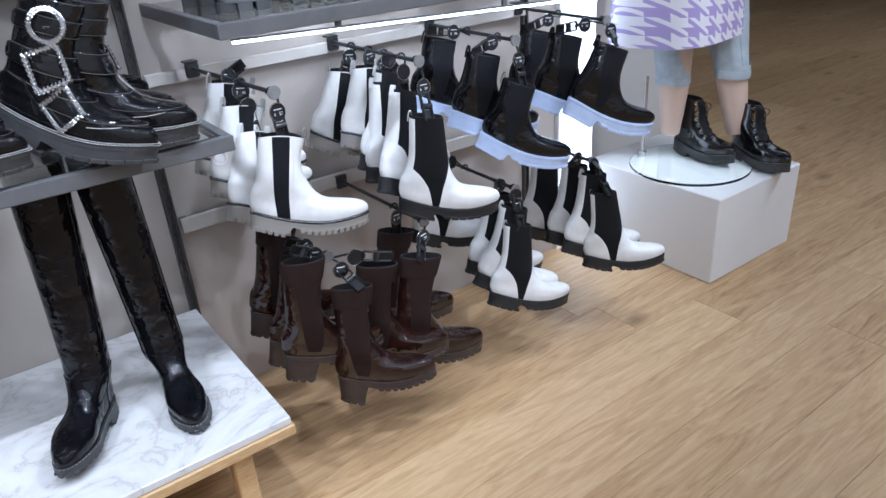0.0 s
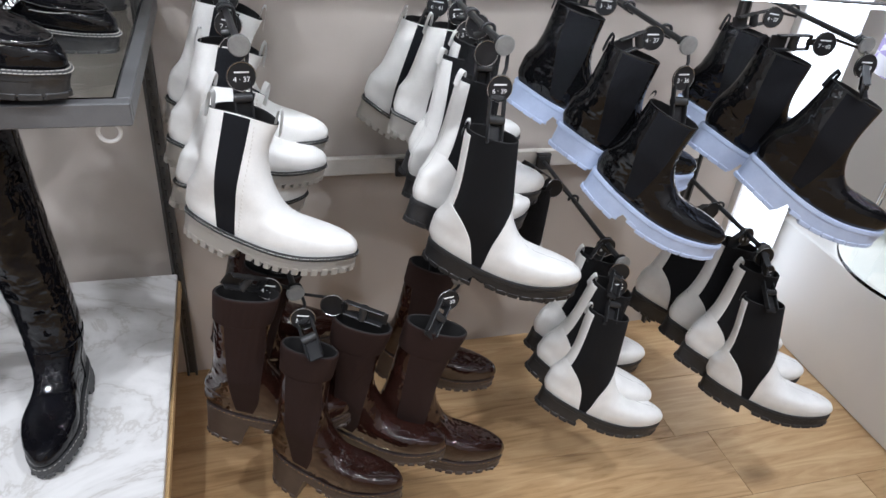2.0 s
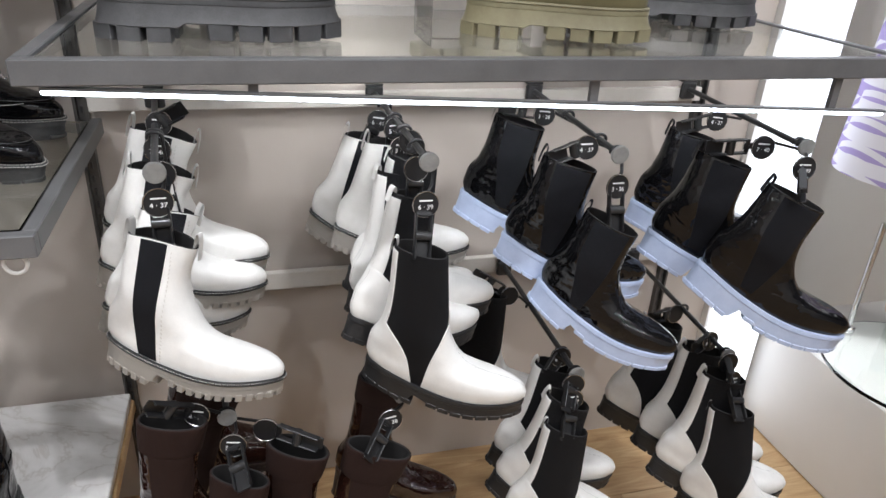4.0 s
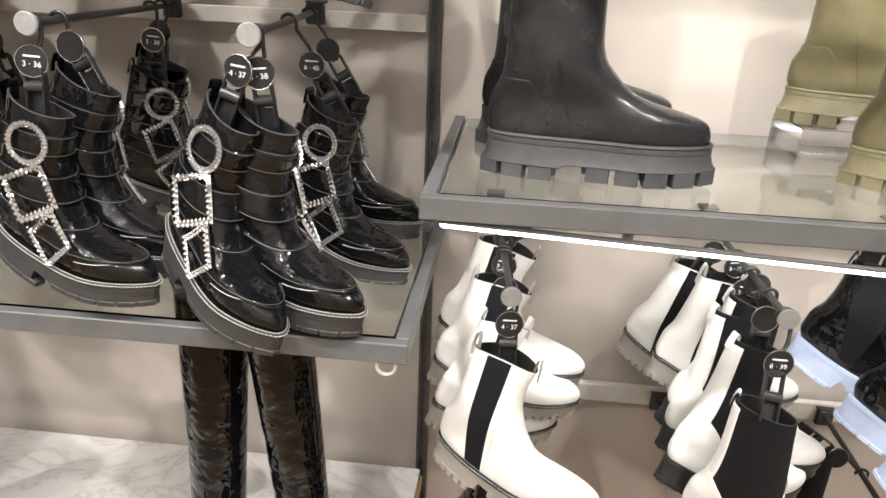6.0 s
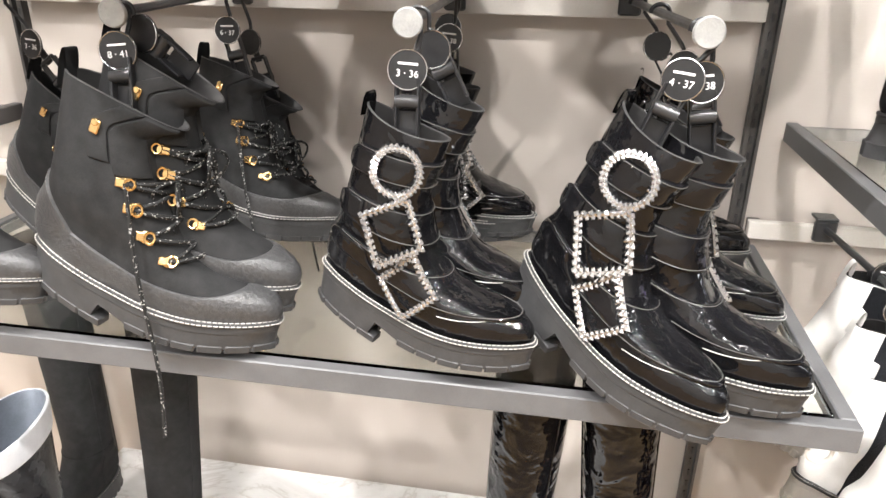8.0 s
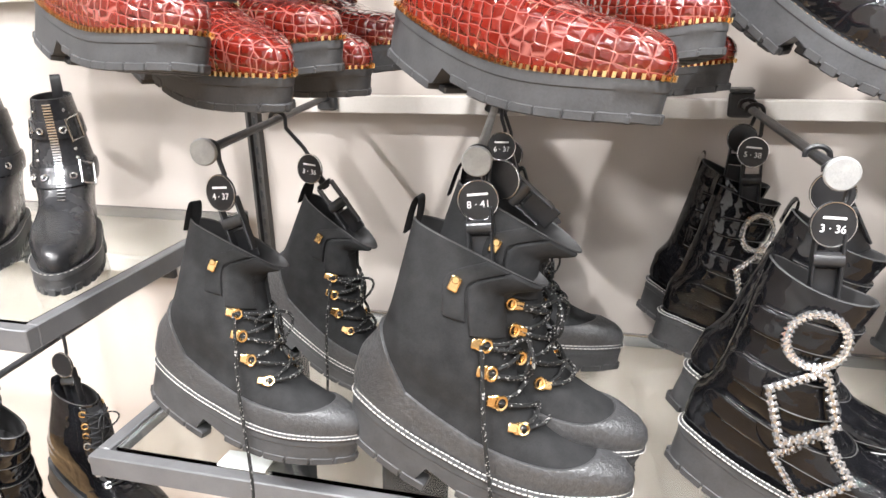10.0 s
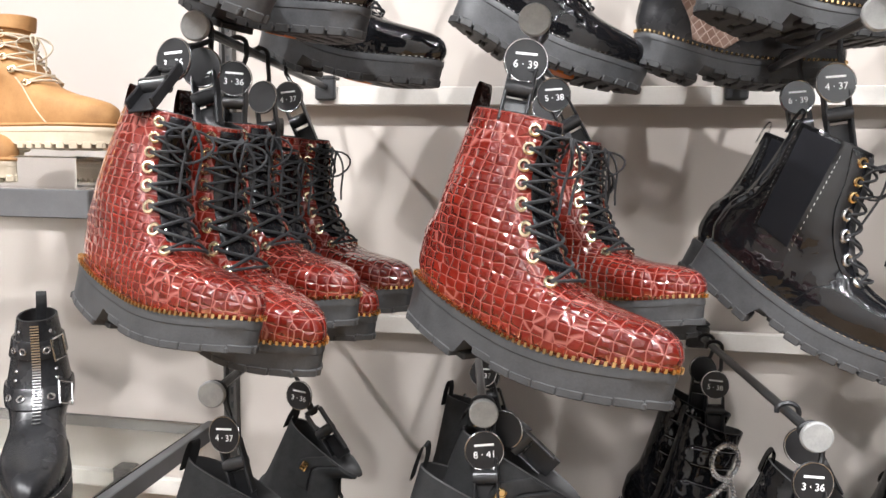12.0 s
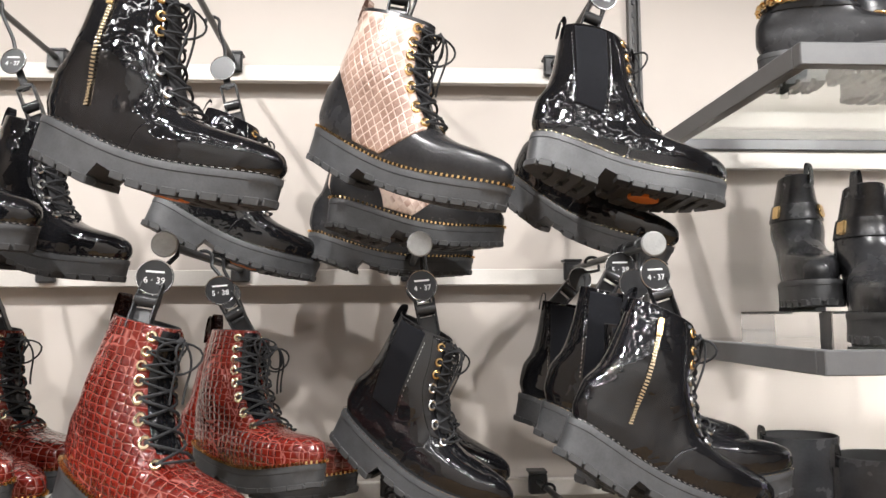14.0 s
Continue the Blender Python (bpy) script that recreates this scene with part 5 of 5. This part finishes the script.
hang("lace", "A1", (-1.156, -0.497, 1.062), -4, -13, 0.262, False, "4-37", -8)
hang("lace", "A1", (-1.150, -0.250, 1.048), -8, -24, .262, False, "3-36")
hang("lace", "A1", (-0.906, -0.494, 1.052), -2, -15, 0.308, False, "8-41", -2)
hang("lace", "A1", (-0.877, -0.458, 1.098), -2, -19, 0.295, True, "")
hang("lace", "A1", (-0.904, -0.166, 1.028), -10, -7, 0.285, False, "6-37", -9)
hang("lace", "A1", (-0.902, -0.063, 0.995), -8, -12, .275, True, "")
hang("buckle", "A1", (-0.557, -0.461, 1.039), -13, -12, 0.258, False, "3-36")
hang("buckle", "A1", (-0.552, -0.398, 1.070), -8, -18, 0.262, True, "")
hang("buckle", "A1", (-0.570, -0.161, 1.028), 19, -12, 0.255, False, "5-38", 2)
hang("buckle", "A1", (-0.588, -0.067, 1.041), -12, -12, .262, True, "")
hang("buckle", "A1", (-0.322, -0.420, 1.049), -39, -19, 0.272, False, "4-37", -8)
hang("buckle", "A1", (-0.265, -0.418, 1.030), -25, -13, 0.268, True, "5-38")
hang("buckle", "A1", (-0.233, -0.218, 1.009), -23, -14, 0.262, False, "6-40")
hang("buckle", "A1", (-0.255, -0.083, 1.017), -10, -13, 0.261, True, "")
hang("red", "A2", (-1.136, -0.586, 1.470), -24, -8, 0.230, False, "3-36", -9)
hang("red", "A2", (-1.130, -0.485, 1.455), -27, -12, 0.258, True, "")
hang("red", "A2", (-1.143, -0.376, 1.448), -25, -5, 0.263, False, "3-36")
hang("red", "A2", (-1.144, -0.305, 1.432), -23, -9, 0.261, True, "")
hang("red", "A2", (-1.122, -0.244, 1.441), -21, -6, 0.262, False, "4-37")
hang("red", "A2", (-0.836, -0.494, 1.454), -30, -11, 0.270, False, "6-39", -6)
hang("red", "A2", (-0.747, -0.290, 1.435), -40, -0, 0.250, True, "5-38", -4)
hang("red", "A2", (-0.793, -0.231, 1.419), -7, -7, 0.274, False, "")
hang("panel", "A2", (-0.535, -0.358, 1.488), -23, -27, 0.251, False, "4-37", -1)
hang("panel", "A2", (-0.530, -0.250, 1.480), -18, -24, .250, True, "6-39")
hang("zipper", "A2", (-0.260, -0.494, 1.492), 4, -25, 0.270, False, "4-37", -3)
hang("panel", "A2", (-0.269, -0.381, 1.498), -10, -14, 0.268, False, "5-38")
hang("panel", "A2", (-0.269, -0.189, 1.487), -5, -10, 0.254, False, "")
hang("panel", "A2", (-0.229, -0.414, 1.444), -7, -6, 0.265, True, "")
hang("laceup", "A3", (-1.178, -0.496, 1.853), -18, -31, 0.269, False, "5-38")
hang("laceup", "A3", (-1.146, -0.366, 1.797), -20, -16, 0.268, True, "")
hang("laceup", "A3", (-1.104, -0.241, 1.763), -13, -15, 0.269, False, "4-37")
hang("zipper", "A3", (-0.850, -0.546, 1.834), -8, -16, 0.277, False, "6-39")
hang("zipper", "A3", (-0.833, -0.246, 1.794), 17, -21, 0.269, True, "")
hang("snake", "A3", (-0.561, -0.468, 1.845), -26, -21, 0.264, False, "5-38", 1)
hang("snake", "A3", (-0.557, -0.360, 1.774), 18, -7, 0.267, True, "")
hang("snake", "A3", (-0.608, -0.179, 1.748), 2, -9, 0.271, False, "")
hang("panel", "A3", (-0.291, -0.452, 1.844), 6, -13, 0.271, False, "5-38", -8)
hang("panel", "A3", (-0.290, -0.279, 1.826), -30, -28, 0.263, True, "")
hang("white", "B1", (0.075, -0.426, 0.720), -22, -9, 0.262, False, "4-37", -6)
hang("white", "B1", (0.056, -0.350, 0.722), 28, -21, 0.256, True, "")
hang("white", "B1", (0.047, -0.283, 0.768), 3, -15, 0.263, False, "7-40")
hang("white", "B1", (0.047, -0.202, 0.804), -7, -15, 0.272, False, "6-39")
hang("white", "B1", (0.430, -0.220, 0.776), 0, -13, 0.259, False, "5-38")
hang("white", "B1", (0.397, -0.100, 0.758), -16, -17, 0.271, True, "6-41", 1)
hang("sock", "B1", (0.453, -0.445, 0.651), -24, -10, 0.260, False, "6-39", 1)
hang("sock", "B1", (0.431, -0.402, 0.700), 17, -18, 0.266, True, "")
hang("sock", "B1", (0.444, -0.317, 0.700), 19, -12, 0.267, False, "3-36")
hang("sock", "B1", (0.448, -0.280, 0.727), -7, -16, 0.270, True, "")
hang("blue", "B1", (0.760, -0.399, 0.741), -39, -19, 0.255, False, "3-36", -1)
hang("blue", "B1", (0.711, -0.333, 0.800), -21, -15, 0.262, True, "4-37")
hang("blue", "B1", (0.673, -0.194, 0.828), -21, -14, 0.262, False, "3-36")
hang("blue", "B1", (1.003, -0.492, 0.801), -27, -22, 0.270, False, "6-39")
hang("blue", "B1", (0.967, -0.384, 0.813), -23, -15, 0.265, True, "7-40")
hang("blue", "B1", (1.037, -0.200, 0.791), -22, -12, .265, False, "4-37")
hang("brown", "B2", (0.176, -0.523, 0.281), -34, 1, 0.244, False, "5-38", -7)
hang("brown", "B2", (0.070, -0.471, 0.365), -12, -4, 0.252, True, "4-37")
hang("brown", "B2", (0.256, -0.464, 0.297), -28, -5, 0.251, True, "")
hang("brown", "B2", (0.085, -0.346, 0.337), -12, -12, 0.252, False, "5-38")
hang("brown", "B2", (0.084, -0.244, 0.377), -12, -10, 0.252, False, "4-37")
hang("brown", "B2", (0.349, -0.484, 0.266), -19, -10, 0.268, False, "5-38", -4)
hang("brown", "B2", (0.416, -0.280, 0.269), -23, -8, 0.252, False, "6-37")
hang("sock", "B2", (0.713, -0.473, 0.285), -19, -14, 0.257, False, "4-37", -4)
hang("sock", "B2", (0.704, -0.428, 0.337), -21, -20, 0.263, True, "")
hang("sock", "B2", (0.721, -0.366, 0.345), -12, -16, 0.262, False, "6-37")
hang("sock", "B2", (0.640, -0.200, 0.417), -13, -14, .262, False, "")
hang("sock", "B2", (1.076, -0.499, 0.287), -35, -3, 0.252, False, "7-40", -4)
hang("sock", "B2", (1.037, -0.452, 0.336), -19, -12, 0.270, True, "")
hang("sock", "B2", (1.047, -0.367, 0.338), -19, -12, 0.270, False, "4-37")
hang("sock", "B2", (1.023, -0.256, 0.334), -20, -12, 0.270, False, "")


# ---- standing boots ----
def stand_boot(kind, x, y, ground, heading, length=None, mirror=False, lean=(0.0, 0.0), drop=0.042, label=""):
    put_boot(kind, Vector((x, y, ground + drop)), heading, 0, length, mirror, lean, label)


stand_boot("tall", -0.300, -0.320, 0.318, -122, 0.262, False, (0.10, -0.02), 0.037)
stand_boot("tall", -0.158, -0.300, 0.318, -94, 0.262, True, (-0.10, 0.02), 0.037)
stand_boot("matte", -0.925, -0.250, 0.318, -95, 0.255, False, (0.10, 0.0), 0.037)
stand_boot("matte", -1.180, -0.120, 0.318, -95, 0.255, True, (0.0, 0.0), 0.037)
stand_boot("snow", -1.155, -0.330, 0.318, -80, 0.262, False, (0.0, 0.0), 0.033)
stand_boot("big", 0.122, -0.372, 1.136, -4, 0.290, False, (0.0, 0.0), 0.054)
stand_boot("big", 0.105, -0.200, 1.136, -6, 0.290, True, (0.0, 0.0), 0.054)
stand_boot("olive", 0.625, -0.320, 1.136, -22, 0.262, False, (0.0, 0.0), 0.050)
stand_boot("olive", 0.590, -0.130, 1.186, -18, 0.262, True, (0.0, 0.0), 0.050)
stand_boot("big", 0.910, -0.190, 1.136, -14, 0.270, False, (0.0, 0.0), 0.051, "black leather calf boot with chunky sole beside olive boots")
stand_boot("big", 0.880, -0.080, 1.136, -12, 0.270, True, (0.0, 0.0), 0.051, "black leather calf boot with chunky sole beside olive boots")
stand_boot("tan", -1.590, -0.235, 1.572, -6, 0.275, False, (0.0, 0.0), 0.040)
stand_boot("tan", -1.735, -0.250, 1.523, -8, 0.275, True, (0.0, 0.0), 0.040)
stand_boot("strap", -1.490, -0.215, 1.100, -56, 0.285, False, (0.0, 0.0), 0.038)
stand_boot("strap", -1.650, -0.190, 1.100, -58, 0.285, True, (0.0, 0.0), 0.038)
stand_boot("clasp", 0.272, -0.055, 1.616, -112, 0.290, False, (0.0, 0.0), 0.046)
stand_boot("clasp", 0.285, -0.230, 1.566, -116, 0.295, True, (0.0, 0.0), 0.046)
stand_boot("chain", 0.080, -0.330, 1.951, -12, 0.262, False, (0.0, 0.0), 0.046)
stand_boot("chain", 0.240, -0.280, 1.951, -12, 0.262, True, (0.0, 0.0), 0.046)
stand_boot("laceup", 1.935, -0.185, 0.352, -97, 0.285, False, (0.0, 0.0), 0.044, "black patent lace-up boot worn by the mannequin")
stand_boot("laceup", 2.048, -0.370, 0.344, -106, 0.285, True, (0.0, 0.0), 0.044, "black patent lace-up boot worn by the mannequin")
hang("buckle", "Z1", (-1.555, -0.470, 0.760), -10, -14, 0.262, False, "6-39")
hang("laceup", "Z1", (-1.540, -0.330, 0.750), -10, -14, 0.262, True, "")
set_first_poses()


def riser(x0, x1, y0, y1, z0, z1):
    p = slab("acrylic_riser", x0, x1, y0, y1, z0, z1, ACRYLIC, None, "", 0.0015)
    p.visible_shadow = False
    tagged(p, "clear acrylic riser block on the glass shelf", "riser", "acrylic risers")


riser(0.60, 0.78, -0.20, -0.06, 1.1365, 1.186)
riser(0.17, 0.33, -0.33, -0.05, 1.5665, 1.616)
riser(-1.58, -1.36, -0.30, -0.19, 1.5235, 1.572)
tagged(slab("price_card", -1.095, -1.030, -0.505, -0.475, 0.9265, 0.928, CARD), "small white price card on the glass shelf", "card")


# ---- oak floor ----
ground = tagged(slab("floor", -3.52, 11.12, -4.52, 6.0, -0.10, -0.006, LINING), "warm oak plank shop floor with knots", "floor", kind="structure")
PLANK = {}
rng = random.Random(7)
y, row_n = -2.9, 0
while y < 4.6:
    x = -3.5 + (row_n * 0.71) % 1.5 - 1.2
    while x < 11.0:
        ln = rng.choice((1.5, 1.9, 2.2))
        a, c = max(x, -3.4), min(x + ln, 11.0)
        if c - a > 0.1:
            key = round(c - a, 2)
            if key not in PLANK:
                PLANK[key] = Geo().box(key - 0.0008, 0.1893, 0.018, None, 0.0009).mesh("plank", OAK, 0)
            p = new("plank", PLANK[key])
            p.parent = ground
            p.location = ((a + c) / 2, y + 0.095, -0.009 + rng.uniform(-0.0004, 0))
        x += ln
    y += 0.19
    row_n += 1
built("floor_edge", -3.4, 11.0, -4.4, -2.9, -0.0058, -0.0008, OAK, "oak floor behind the walkway")
